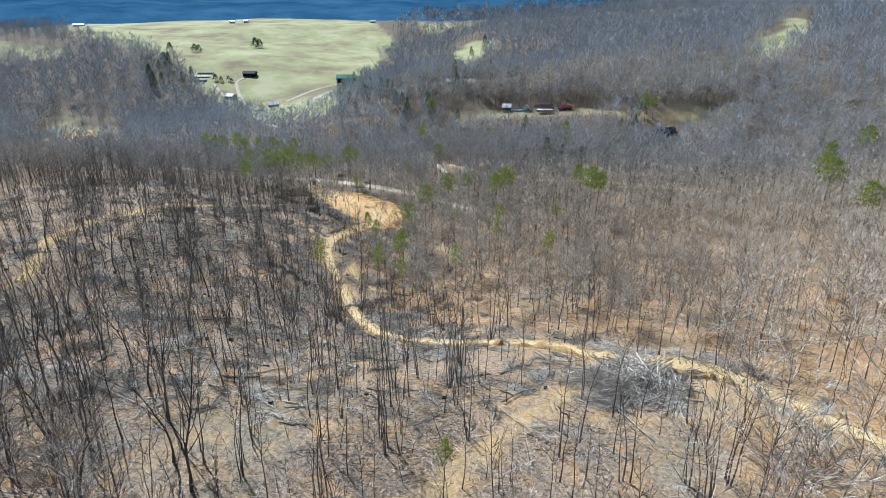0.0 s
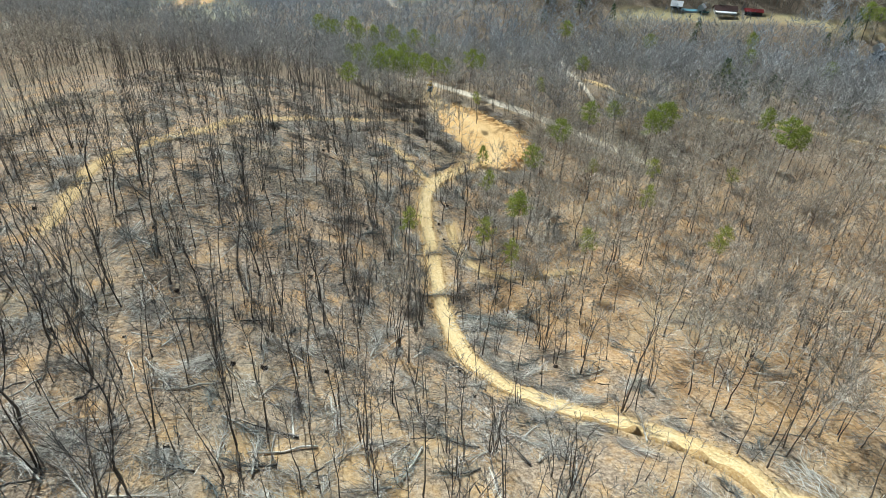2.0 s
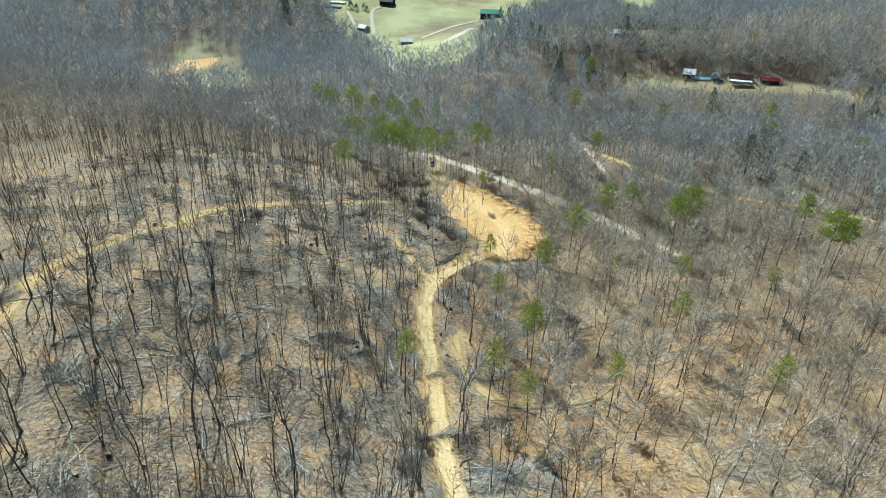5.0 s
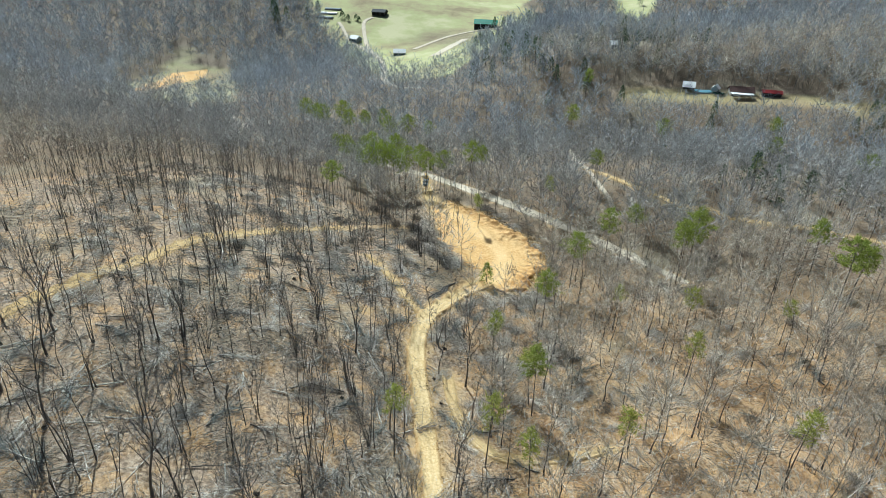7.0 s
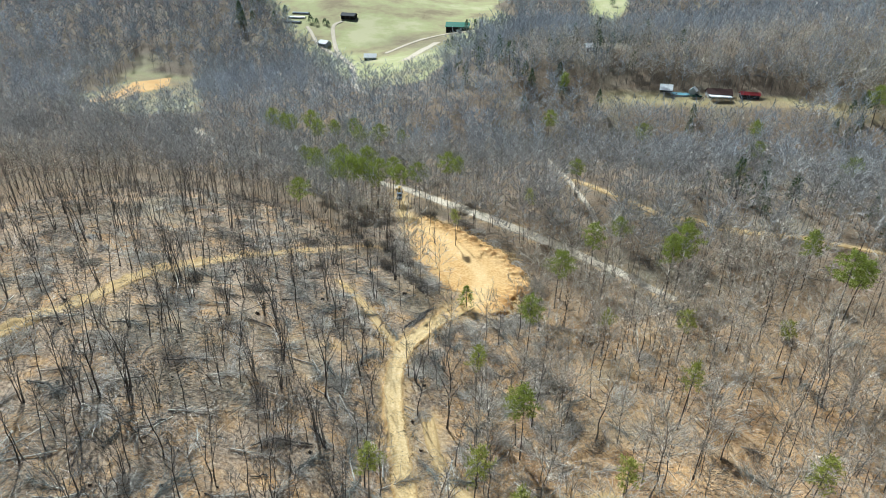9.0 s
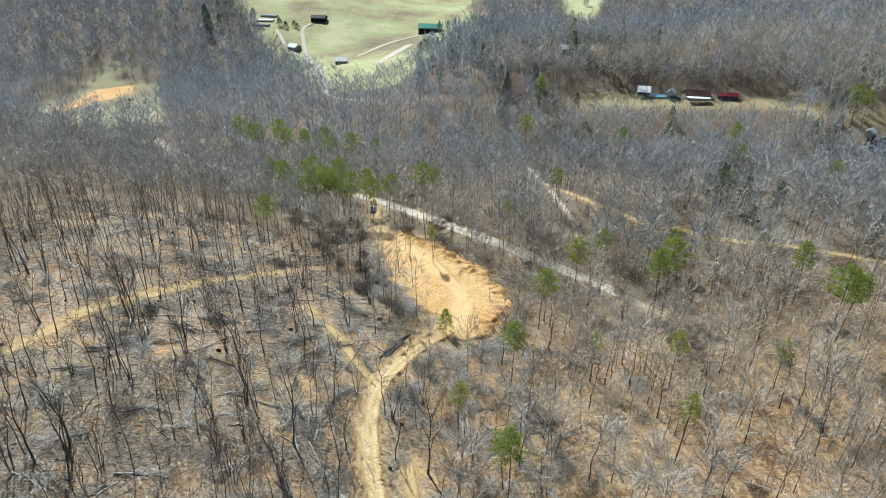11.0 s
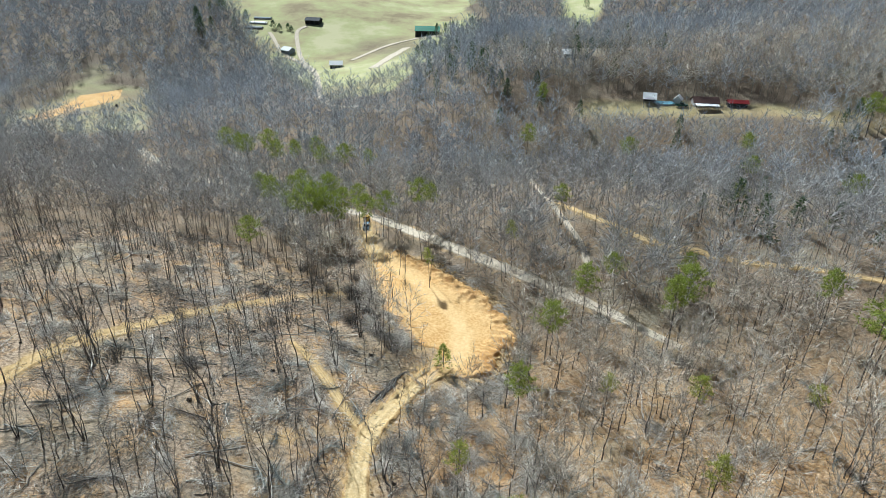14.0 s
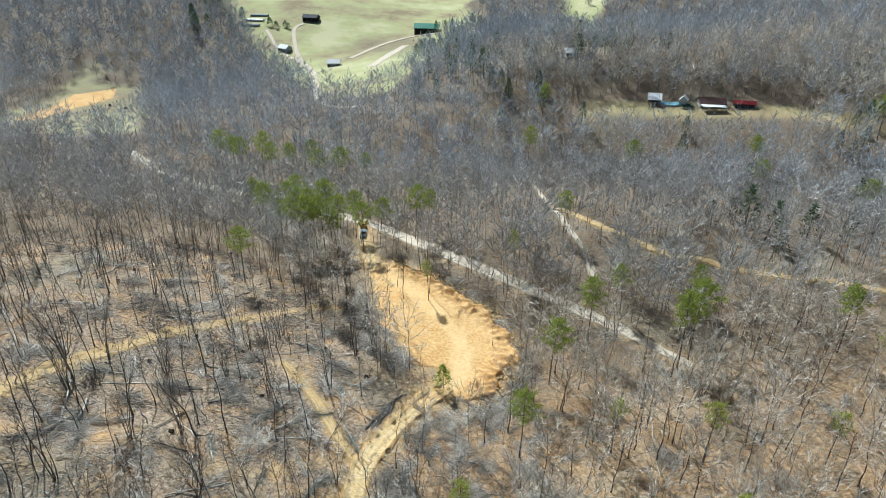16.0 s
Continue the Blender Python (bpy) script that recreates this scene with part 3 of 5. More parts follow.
def make_road(name, line, width, mat, label, lift=0.14, berm=0.45, ruts=0.07, wide=0.0, fade=0.0):
    """A graded strip over the land with worn ruts and pushed-up uneven sides."""
    d = np.gradient(line, axis=0)
    d /= np.linalg.norm(d, axis=1)[:, None]
    side = np.stack([d[:, 1], -d[:, 0]], 1)
    across = np.array([-0.5, -0.42, -0.33, -0.2, -0.1, 0, 0.1, 0.2, 0.33, 0.42, 0.5])
    s = np.arange(len(line)) * 1.0
    w = width * (0.85 + 0.3 * soft_noise(s, 0 * s, 7, 11)) * (1 + wide * np.exp(-((line[:, 0] - 43) ** 2 + (line[:, 1] - 99) ** 2) / 130))
    w = w * (1 - fade * (1 - smooth(0, 26, s[-1] - s)))
    left = width * 0.12 * (soft_noise(s, 0 * s, 3, 12) - 0.3)
    right = width * 0.12 * (soft_noise(s, 0 * s, 3, 13) - 0.3)
    offs = [(-w / 2 - 1.1 - left, -0.6, 1.0), (-w / 2 - 0.45 - left, None, 0.9)] + [(w * a, lift - ruts * (abs(abs(a) - 0.2) < 0.05), 0.0) for a in across] + [(w / 2 + 0.45 + right, None, 0.9), (w / 2 + 1.0 + right, -0.6, 1.0)]
    rows, rough = [], []
    for k, (o, h, q) in enumerate(offs):
        p = line + side * np.asarray(o)[:, None]
        if h is None:
            h = lift + berm * (2.3 if k < 5 else 1.0) * (soft_noise(p[:, 0], p[:, 1], 1.7, 20 + k) ** 1.5 + 0.3 * soft_noise(p[:, 0], p[:, 1], 6, 21) - 0.2)
        else:
            h = h + (0.05 * (soft_noise(p[:, 0], p[:, 1], 1.2, 15) - 0.5) if q < 0.5 else 0)
        rows.append(np.stack([p[:, 0], p[:, 1], land(p[:, 0], p[:, 1]) + h], 1))
        rough.append(np.full(len(line), q) + (0.25 * (abs(abs(o / w)[0] - 0.2) < 0.05) if q < 0.5 else 0))
    me = mesh_of(name, np.concatenate(rows), grid_faces(len(rows), len(line))[:, ::-1], [mat], smooth_faces=True, rough=np.concatenate(rough))
    return tagged(new(name, me), label, "road", kind="structure")


def finer(line):
    q = [line[0]]
    for a, b in zip(line[:-1], line[1:]):
        q += [(a + b) / 2, b]
    return np.array(q)


make_road("road", finer(MAIN_ROAD), 2.5, ROAD, "graded yellow clay logging road with wheel ruts", 0.14, 0.75, 0.08, wide=1.8)
make_road("road", finer(LEFT_TRACK[:-22]), 1.6, TRACK, "scraped yellow clay skid track through the logged slope", 0.06, 0.55, 0.08, fade=0.9)
make_road("road", finer(SHORT_TRACK), 1.1, TRACK, "short scraped clay turnout beside the road", 0.08, 0.4, fade=0.9)
make_road("road", finer(SPUR), 1.1, TRACK, "short scraped clay spur", 0.10, 0.5, fade=0.9)
make_road("road", GRAVEL_ROAD, 3.0, GRAVEL, "pale gravel road along the hollow", 0.16, 0.2, 0.03, fade=0.6)
make_road("road", LOW_TRACK, 1.3, TRACK, "old dirt lane under bare trees", 0.14, 0.2)
make_road("road", DRIVE, 0.9, GRAVEL, "narrow gravel drive", 0.14, 0.2)
make_road("road", PAD_TRACK, 2.6, TRACK, "dirt access from the clearing to the gravel road", 0.14, 0.3)
make_road("road", FARM_ROAD, 2.4, GRAVEL, "pale farm lane", 0.35, 0.1)
make_road("road", HOUSE_LANE, 1.8, GRAVEL, "pale lane to a farmhouse", 0.45, 0.1)
make_road("road", BARN_TRACK, 2.6, GRAVEL, "worn dirt track over the pasture to a barn", 0.35, 0.1)
make_road("road", SCAR, 6.0, GRAVEL, "pale scraped strip on the pasture slope", 0.35, 0.1)


def make_pad():
    """The bulldozed clearing: smooth cut to one side, pushed-up ripples of clay on the other, a pale lane worn between."""
    xs, ys = np.arange(-64, -9, 0.35), np.arange(215, 289, 0.35)
    x, y = np.meshgrid(xs, ys)
    d = border(x, y, PAD_EDGE) + 2.4 * (soft_noise(x, y, 4, 31) - 0.5) + 1.2 * (soft_noise(x, y, 1.5, 32) - 0.5)
    e = away(x, y, curve(SPOIL_LINE, 1.0)).reshape(x.shape)
    heap = 1 - smooth(2.0, 8.0, e)
    fan = np.arctan2(y - 246, x + 31)
    low = smooth(250, 238, y) * heap
    ripple = (np.sin(fan * 34 + 5 * soft_noise(x, y, 5, 33)) * 0.5 + 0.5) ** 1.5
    z = land(x, y) + 0.22 + 0.1 * (soft_noise(x, y, 3, 30) - 0.5)
    z = z + heap * (0.75 * soft_noise(x, y, 1.6, 34) ** 2 + 0.3 * soft_noise(x, y, 4, 36) + 0.65 * soft_noise(x, y, 0.9, 37) ** 2) + 0.45 * low * ripple
    z = z - 1.4 * (1 - smooth(-0.6, 0.9, d))
    f = grid_faces(*x.shape)
    keep = (d.ravel()[f] > -1.6).any(1)
    lane = away(x, y, curve(PAD_LANE)).reshape(x.shape) + 1.6 * (soft_noise(x, y, 6, 40) - 0.5)
    packed = (1 - smooth(1.3, 3.6, lane)) * (0.55 + 0.45 * soft_noise(x, y, 2.5, 41)) * np.interp(y, [216, 245, 262, 285], [1.0, 1.0, 0.45, 0.8])
    cut_side = 1 - smooth(2, 9, away(x, y, curve([(-60, 279), (-53, 262), (-48, 247.5), (-41.4, 238.3), (-33, 235)])).reshape(x.shape))
    # Picks the darker clay: spoil, cut side and the troughs of the ripples.
    rough = np.clip(heap * (0.15 + 0.75 * soft_noise(x, y, 1.4, 38) ** 1.3) + 0.35 * cut_side * soft_noise(x, y, 6, 39) + 0.35 * low * (1 - ripple) - 0.8 * packed, 0, 1)
    used = np.unique(f[keep])
    back = np.zeros(x.size, int)
    back[used] = np.arange(len(used))
    v = np.stack([x.ravel(), y.ravel(), z.ravel()], 1)[used]
    me = mesh_of("clearing_floor", v, back[f[keep]], [PAD], smooth_faces=True, rough=rough.ravel()[used], packed=packed.ravel()[used])
    tagged(new("clearing_floor", me), "bulldozed orange clay clearing with rippled spoil", "ground", kind="structure")


make_pad()


def make_field():
    """A narrow ploughed strip of bright orange soil in the valley."""
    x, y = np.meshgrid(np.arange(-322, -280, 1.5), np.arange(418, 532, 1.5))
    d = border(x, y, ORANGE_FIELD) + 2.5 * (soft_noise(x, y, 7, 44) - 0.5)
    z = land(x, y) + 0.35 - 1.5 * (1 - smooth(-1.5, 0.5, d)) + 0.1 * np.sin(x * 4)
    f = grid_faces(*x.shape)
    f = f[(d.ravel()[f] > -2).any(1)]
    used = np.unique(f)
    back = np.zeros(x.size, int)
    back[used] = np.arange(len(used))
    v = np.stack([x.ravel(), y.ravel(), z.ravel()], 1)[used]
    me = mesh_of("ploughed_field", v, back[f], [PAD], smooth_faces=True, rough=0.35 * soft_noise(v[:, 0], v[:, 1], 9, 45))
    tagged(new("ploughed_field", me), "narrow ploughed strip of orange soil", "field", kind="structure")


make_field()


def make_backdrop():
    """Far mountains, with the blue haze of distance put into a glowing colour."""
    m, n, l, b = material("hazy_far_mountains", 1.0)
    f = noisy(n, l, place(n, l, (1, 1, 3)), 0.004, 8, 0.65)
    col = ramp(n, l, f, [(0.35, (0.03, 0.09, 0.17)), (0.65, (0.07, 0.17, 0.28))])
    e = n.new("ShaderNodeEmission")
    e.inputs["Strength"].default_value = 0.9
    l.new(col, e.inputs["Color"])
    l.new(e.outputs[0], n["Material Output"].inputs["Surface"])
    a = np.linspace(radians(-75), radians(75), 240)
    rows = []
    for k, (rad, h) in enumerate([(3000, -80), (3050, 20), (3300, 66), (3700, 96), (4000, 116), (4100, -80)]):
        top = h + (18 * (soft_noise(a * 40, 0 * a, 3, 50) - 0.5) + 8 * (soft_noise(a * 40, 0 * a, 0.8, 51) - 0.5)) * (0 < h)
        rows.append(np.stack([np.sin(a) * rad, np.cos(a) * rad, top], 1))
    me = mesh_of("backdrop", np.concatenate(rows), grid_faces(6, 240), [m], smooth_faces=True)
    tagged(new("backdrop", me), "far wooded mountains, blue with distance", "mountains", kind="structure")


make_backdrop()


# ---- woods ----
R = np.random.default_rng(21)
FULL = [bare_tree(R, R.uniform(11, 15), R.uniform(4.0, 5.6), 14, 7, 4, 6, 0.05, R.uniform(0.34, 0.48), 0.7, girth=0.0086) for _ in range(9)]
SLIM = [bare_tree(R, R.uniform(12, 17), R.uniform(1.6, 2.7), 15, 3, 3, 6, 0.028, R.uniform(0.4, 0.6), 1.0, girth=0.0062, rise=0.5) for _ in range(8)]
CLUMP = [clumped(R, int(R.integers(3, 6))) for _ in range(5)]
FORKED = [bare_tree(R, R.uniform(14, 17), R.uniform(5.5, 7.0), 10, 8, 4, 6, 0.030, 0.28, 1.2, True, girth=0.011) for _ in range(4)]
MID_FULL = [bare_tree(R, R.uniform(11, 15), R.uniform(4.0, 5.6), 12, 5, 3, 4, 0.068, R.uniform(0.34, 0.48), 0.6, girth=0.0062) for _ in range(8)]
BACK_FULL = [bare_tree(R, R.uniform(11, 16), R.uniform(4.0, 5.6), 12, 5, 2, 3, 0.09, R.uniform(0.34, 0.48), 0.5, tubes=False, girth=0.0055) for _ in range(8)]
MID_SLIM = [bare_tree(R, R.uniform(11, 16), R.uniform(1.6, 2.7), 8, 3, 2, 4, 0.04, R.uniform(0.42, 0.6), 0.8, girth=0.0065, rise=0.5) for _ in range(7)] + [clumped(R, 3, 5, 4) for _ in range(2)]
SAPLING = [bare_tree(R, R.uniform(2.5, 6), R.uniform(0.8, 1.6), 6, 3, 2, 3, 0.024, 0.2, 0.4, tubes=False, girth=0.006) for _ in range(6)]
FAR = [bare_tree(R, R.uniform(11, 16), R.uniform(4.2, 5.6), 11, 4, 2, 3, 0.12, R.uniform(0.36, 0.48), 0.5, tubes=False, girth=0.006) for _ in range(8)]
FARTHER = [bare_tree(R, R.uniform(11, 16), R.uniform(4.4, 6.0), 10, 3, 1, 3, 0.25, R.uniform(0.34, 0.45), 0.4, tubes=False, girth=0.006) for _ in range(6)]
VERY_FAR = [bare_tree(R, 15, 6.5, 8, 3, 0, 3, 0.8, 0.3, 0.4, tubes=False, girth=0.006) for _ in range(6)]


def clear_of(x, y, margin=1.2):
    """Which plan points keep clear of roads and open ground."""
    ok = np.ones(len(x), bool)
    near = (np.abs(x) < 330) & (y < 720)
    for line, w in ROADS:
        ok[near] &= away(x[near], y[near], line) > w / 2 + margin
    for poly in CLEARINGS + [SHED_BACK]:
        ok &= border(x, y, poly) < -margin
    return ok


def scattered(x0, x1, y0, y1, step, jitter=0.9):
    gx, gy = np.meshgrid(np.arange(x0, x1, step), np.arange(y0, y1, step))
    x = gx.ravel() + (rng.random(gx.size) - 0.5) * step * 2 * jitter
    y = gy.ravel() + (rng.random(gx.size) - 0.5) * step * 2 * jitter
    return x, y


x, y = scattered(-330, 260, -20, 345, 4.3)
cut = thinned(x, y)
keep = clear_of(x, y, 0.8) & (x > -80 - 1.12 * np.maximum(0, y - 65)) & (x < 60 + 0.76 * np.maximum(0, y - 30))
keep &= rng.random(len(x)) < np.where(cut > 0.5, 0.30 + 0.64 * soft_noise(x, y, 9, 62), np.where(y > 262, 0.30 + 0.95 * soft_noise(x, y, 13, 64), 0.22 + 0.72 * soft_noise(x, y, 12, 63)))
keep &= np.hypot(x - 33, y - 92) > 11
keep &= ~((y < 116) & ((away(x, y + 5, MAIN_ROAD) < 4.5) | (away(x, y + 10, MAIN_ROAD) < 4.5)) & (rng.random(len(x)) < 0.8))
keep &= ~((x > -50) & (x < -12) & (y > 196) & (y < 229) & (rng.random(len(x)) < 0.7))
keep &= ~((np.abs(x + 38) < 9) & (y > 150) & (y < 200) & (x > -36) & (rng.random(len(x)) < 0.5))
for px, py in [(2.5, 253.5), (24, 249), (59, 234), (-7, 236), (-13, 213.5), (-12.4, 179.5), (-19, 162.5), (-22, 190.5), (-34, 157.5), (21, 217.5), (17.5, 194), (3.7, 167), (30.5, 169), (-11, 158.5), (-47.5, 299.5), (-73, 289), (-84, 300)]:
    keep &= np.hypot(x - px, y - py) > 2.6
    keep &= ~((np.abs(x - px) < 2) & (y < py) & (y > py - 9))
x, y, cut = x[keep], y[keep], cut[keep]
order = np.argsort(np.where(cut > 0.5, np.hypot(x + 62, (y - 160) * 0.72), np.hypot(x - 15, (y - 170) * 0.8)))
x, y, cut = x[order], y[order], cut[order]


def tree_thing(kind, name, mats, label, category, group, parts=("trunk", "crown")):
    """One tree as a thing, out of sight until it is copied into place."""
    ob = tagged(new(name), label, category, group)
    for (v, f), mat, pname in zip(kind, mats, parts):
        part(pname, mesh_of(pname, v, f, [mat], smooth_faces=pname == "trunk"), ob)
    return ob


def standing(x, y, scale=1.0, lean=0.05):
    tilt = rng.normal(size=2) * lean
    m = Matrix.Translation((x, y, float(land(x, y)))) @ Euler((tilt[0], tilt[1], rng.random() * 6.28)).to_matrix().to_4x4()
    return m @ Matrix.Scale(scale, 4)


def plant(source, m, used):
    """Put the first one where it stands, copies after that."""
    loc, rot, sc = m.decompose()
    if source in used:
        ob = copy_thing(source, Matrix.LocRotScale(loc, rot, None))
    else:
        ob = source
        used.add(source)
        ob.matrix_basis = Matrix.LocRotScale(loc, rot, None)
    ob.scale = sc
    return ob


planted = set()
full_things = [tree_thing(k, "bare_tree", (PALE_BARK if i % 5 == 0 else BARK, BROWN_TWIG if i % 4 == 1 else TWIG), "leafless grey hardwood tree with a full twiggy crown", "tree", "hardwoods of the uncut woods") for i, k in enumerate(FULL)]
slim_things = [tree_thing(k, "slender_tree", (BARK, DARK_TWIG), "tall thin leafless hardwood spared by logging", "tree", "thin trees in the logged woods") for k in SLIM]
clump_things = [tree_thing(k, "tree_clump", (BARK, DARK_TWIG), "clump of thin leafless stems from one stump", "tree", "many-stemmed clumps in the logged woods") for k in CLUMP]
fork_things = [tree_thing(k, "forked_tree", (BARK, DARK_TWIG), "dark leafless tree with steep forked limbs", "tree", "forked trees in the logged woods") for k in FORKED]
MOST = 280
counts = {"full": 0, "slim": 0}
rest, back, thin = [], [], []
for k in range(len(x)):
    logged_side = cut[k] > 0.5 or rng.random() < 0.08
    kind = "slim" if logged_side else "full"
    if counts[kind] < MOST:
        counts[kind] += 1
        pick, chance = int(rng.integers(0, 8)), rng.random()
        if logged_side:
            source = fork_things[pick % 4] if chance < 0.08 else clump_things[pick % 5] if chance < 0.24 else slim_things[pick]
        else:
            source = full_things[pick if chance < 0.9 else 8]
        plant(source, standing(x[k], y[k], rng.uniform(0.7, 1.12)), planted)
        continue
    size = rng.uniform(0.7, 1.2) if y[k] < 262 else rng.uniform(0.6, 1.3)
    if logged_side:
        thin.append((x[k], y[k], size, int(rng.integers(0, 9))))
    else:
        (rest if y[k] < 262 else back).append((x[k], y[k], size, int(rng.integers(0, 8))))
for hx, hy, hs in [(-48, 68, 1.15), (-31.5, 60.5, 1.25), (-52, 66, 1.1), (-41, 76, 1.2), (-64, 88, 1.1), (-70, 76, 1.1), (-44, 58, 1.1), (-56, 72, 1.0), (-60, 80, 1.15), (-36, 66, 1.0), (-75, 90, 1.1), (-58, 62, 1.1), (-47, 84, 0.9), (-66, 68, 1.0), (-82, 96, 1.1), (-88, 104, 1.15), (-72, 102, 1.0), (-94, 112, 1.1), (-62, 98, 1.0), (-80, 84, 1.1), (-95, 156, 1.0), (-91, 150, 0.95), (-99, 160, 1.0), (-75.7, 164, 1.0), (-78.5, 161, 0.9), (-102, 148, 1.0), (-100, 120, 1.1), (-86, 118, 1.0), (-54, 92, 0.9), (-76, 112, 0.95)]:
    plant(fork_things[int(rng.integers(0, 4))], standing(hx, hy, hs), planted)

for hx, hy, hs in [(-46, 253, 0.9), (-44, 262, 0.85), (-41, 248, 0.8), (-38, 266, 0.9), (-47, 268, 0.8), (-35, 233, 0.6), (-20, 246, 0.7)]:
    plant(slim_things[int(rng.integers(0, 8))], standing(hx, hy, hs), planted)

stand("woods", MID_FULL, rest, [BARK, TWIG], "leafless grey hardwood woods on the slopes", "woods")
stand("back_woods", BACK_FULL, back, [PALE_BARK, GREY_TWIG], "leafless grey hardwood woods in the hollow", "woods")
stand("thin_woods", MID_SLIM, thin, [BARK, DARK_TWIG], "thin dark leafless trees of the logged slopes", "woods")

x, y = scattered(-200, 200, 40, 320, 5.2)
keep = clear_of(x, y, 0.6) & (x > -40 - 1.1 * np.maximum(0, y - 50)) & (x < 25 + 0.74 * y) & (rng.random(len(x)) < 0.5 + 0.3 * (thinned(x, y) < 0.5) + 0.4 * (y < 115))
stand("saplings", SAPLING, [(a, b, rng.uniform(0.6, 1.3), int(rng.integers(0, 6))) for a, b in zip(x[keep], y[keep])], [BARK, TWIG], "thin leafless saplings and brush among the trees", "saplings", 0.15)

x, y = scattered(-520, 470, 345, 520, 5.7)
keep = clear_of(x, y, 1.5) & ~((x > 2) & (x < 108) & (y > 393) & (y < 427)) & (x > -40 - 1.06 * np.maximum(0, y - 60)) & (x < 30 + 0.76 * y) & (rng.random(len(x)) < 0.42 + 0.9 * soft_noise(x, y, 17, 65))
stand("far_woods", FAR, [(a, b, rng.uniform(0.75, 1.2), int(rng.integers(0, 8))) for a, b in zip(x[keep], y[keep])], [PALE_BARK, HAZE_TWIG], "leafless grey woods covering the near hills", "woods")
x, y = scattered(-30, 230, 376, 470, 5.0)
keep = clear_of(x, y, 0.8) & ((y > 427) | (y < np.where((x > 32) & (x < 96), 392, 400)) | (x > 110)) & (rng.random(len(x)) < 0.75)
stand("back_woods", FAR, [(a, b, rng.uniform(0.6, 0.95) if b < 410 else rng.uniform(0.85, 1.2), int(rng.integers(0, 8))) for a, b in zip(x[keep], y[keep])], [PALE_BARK, TWIG], "close-set leafless trees round the shed yard", "woods")
x, y = scattered(-900, 780, 520, 1000, 7.0)
keep = clear_of(x, y, 2) & (x > -40 - 0.95 * np.maximum(0, y - 60)) & (x < 30 + 0.76 * y) & (rng.random(len(x)) < np.interp(y, [520, 700, 1000], [0.85, 0.7, 0.42]))
stand("far_woods", FARTHER, [(a, b, rng.uniform(0.8, 1.25), int(rng.integers(0, 6))) for a, b in zip(x[keep], y[keep])], [PALE_BARK, HAZE_TWIG], "leafless grey woods covering the far hills", "woods")

x, y = scattered(-1000, 1700, 1000, 2400, 26)
keep = clear_of(x, y, 4) & (np.abs(x) < 150 + 0.82 * y) & (x > -70 + 0.1 * (y - 1000))
stand("distant_woods", VERY_FAR, [(a, b, rng.uniform(1.0, 1.6), int(rng.integers(0, 6))) for a, b in zip(x[keep], y[keep])], [PALE_BARK, HAZE_TWIG], "leafless woods on the distant hills", "woods")


# ---- evergreens ----
PINES = [pine_tree(R, 18, 7.0, 28, 46, size=0.75), pine_tree(R, 17, 6.0, 24, 46, 0.64, size=0.75), pine_tree(R, 19, 8.2, 32, 48, 0.6, size=0.75)]
SMALL_PINES = [pine_tree(R, 16, 4.2, 20, 36, 0.66, size=0.62), pine_tree(R, 15, 4.6, 20, 36, 0.64, size=0.62)]
SQUAT = cedar_tree(R, 5.5, 6.0, 420, 0.8)
CEDARS = [cedar_tree(R, 9, 4.6, 800), cedar_tree(R, 7, 4.2, 700)]
BUSHY = cedar_tree(R, 6.0, 4.6, 420, 0.62)
pine_things = [tree_thing(k, "pine_tree", (BARK, PINE), "green pine with a bare trunk and open crown", "pine tree", "pines among bare hardwoods") for k in PINES]
small_things = [tree_thing(k, "pine_tree", (BARK, YELLOW_PINE), "slender yellow-green pine with a small top crown", "pine tree", "slender pines") for k in SMALL_PINES]
cedar_things = [tree_thing(k, "cedar_tree", (BARK, CEDAR), "dark dense evergreen cedar", "cedar tree", "cedars") for k in CEDARS]
for k, (px, py, ps) in enumerate([(2.5, 253.5, 1.0), (22.5, 247.5, 1.15), (25.5, 250.5, 1.1), (58, 233, 1.2), (61.5, 236, 1.1), (-7, 236, 0.9), (-13, 213.5, 0.9), (-12.4, 179.5, 0.95),
                                  (-47.5, 299.5, 0.95), (-72.5, 286, 1.05), (-76, 289, 1.0), (-70, 291, 0.95), (-80, 295, 1.0), (-84.8, 301, 1.0), (-91, 303, 0.9), (-67, 301, 0.9), (-88, 292, 0.85), (-119.7, 354, 1.0), (-126, 349, 1.0), (-130.5, 353, 1.0),
                                  (-78, 283, 1.0), (-82, 287, 0.95), (-68, 284, 0.9), (-62, 290, 0.9), (-95, 297, 1.0), (-99, 306, 0.9), (-75, 300, 1.05), (-88, 310, 1.0), (-104, 312, 0.9), (-58, 296, 0.85), (-112, 345, 1.0), (-106, 350, 1.0), (-92, 345, 0.9), (-138, 356, 1.0), (-44, 303, 0.9), (12, 268, 0.75), (-2, 300, 0.8), (30, 270, 0.8), (-85, 347, 0.95), (-100, 356, 0.9), (-75, 349, 0.9), (-85.5, 259, 0.85), (-13, 379, 1.0), (-8, 407, 1.0), (140, 217, 1.2), (136, 188, 1.1), (175, 276, 1.2), (202, 292, 1.2), (150, 240, 1.1), (57, 251, 1.0), (129, 396, 1.0), (134, 397, 0.9), (75, 374, 1.0), (28, 372, 0.9), (70, 352, 0.9), (54, 311, 0.8), (96, 330, 0.9)]):
    plant(pine_things[k % 3], standing(px, py, ps, 0.03), planted)
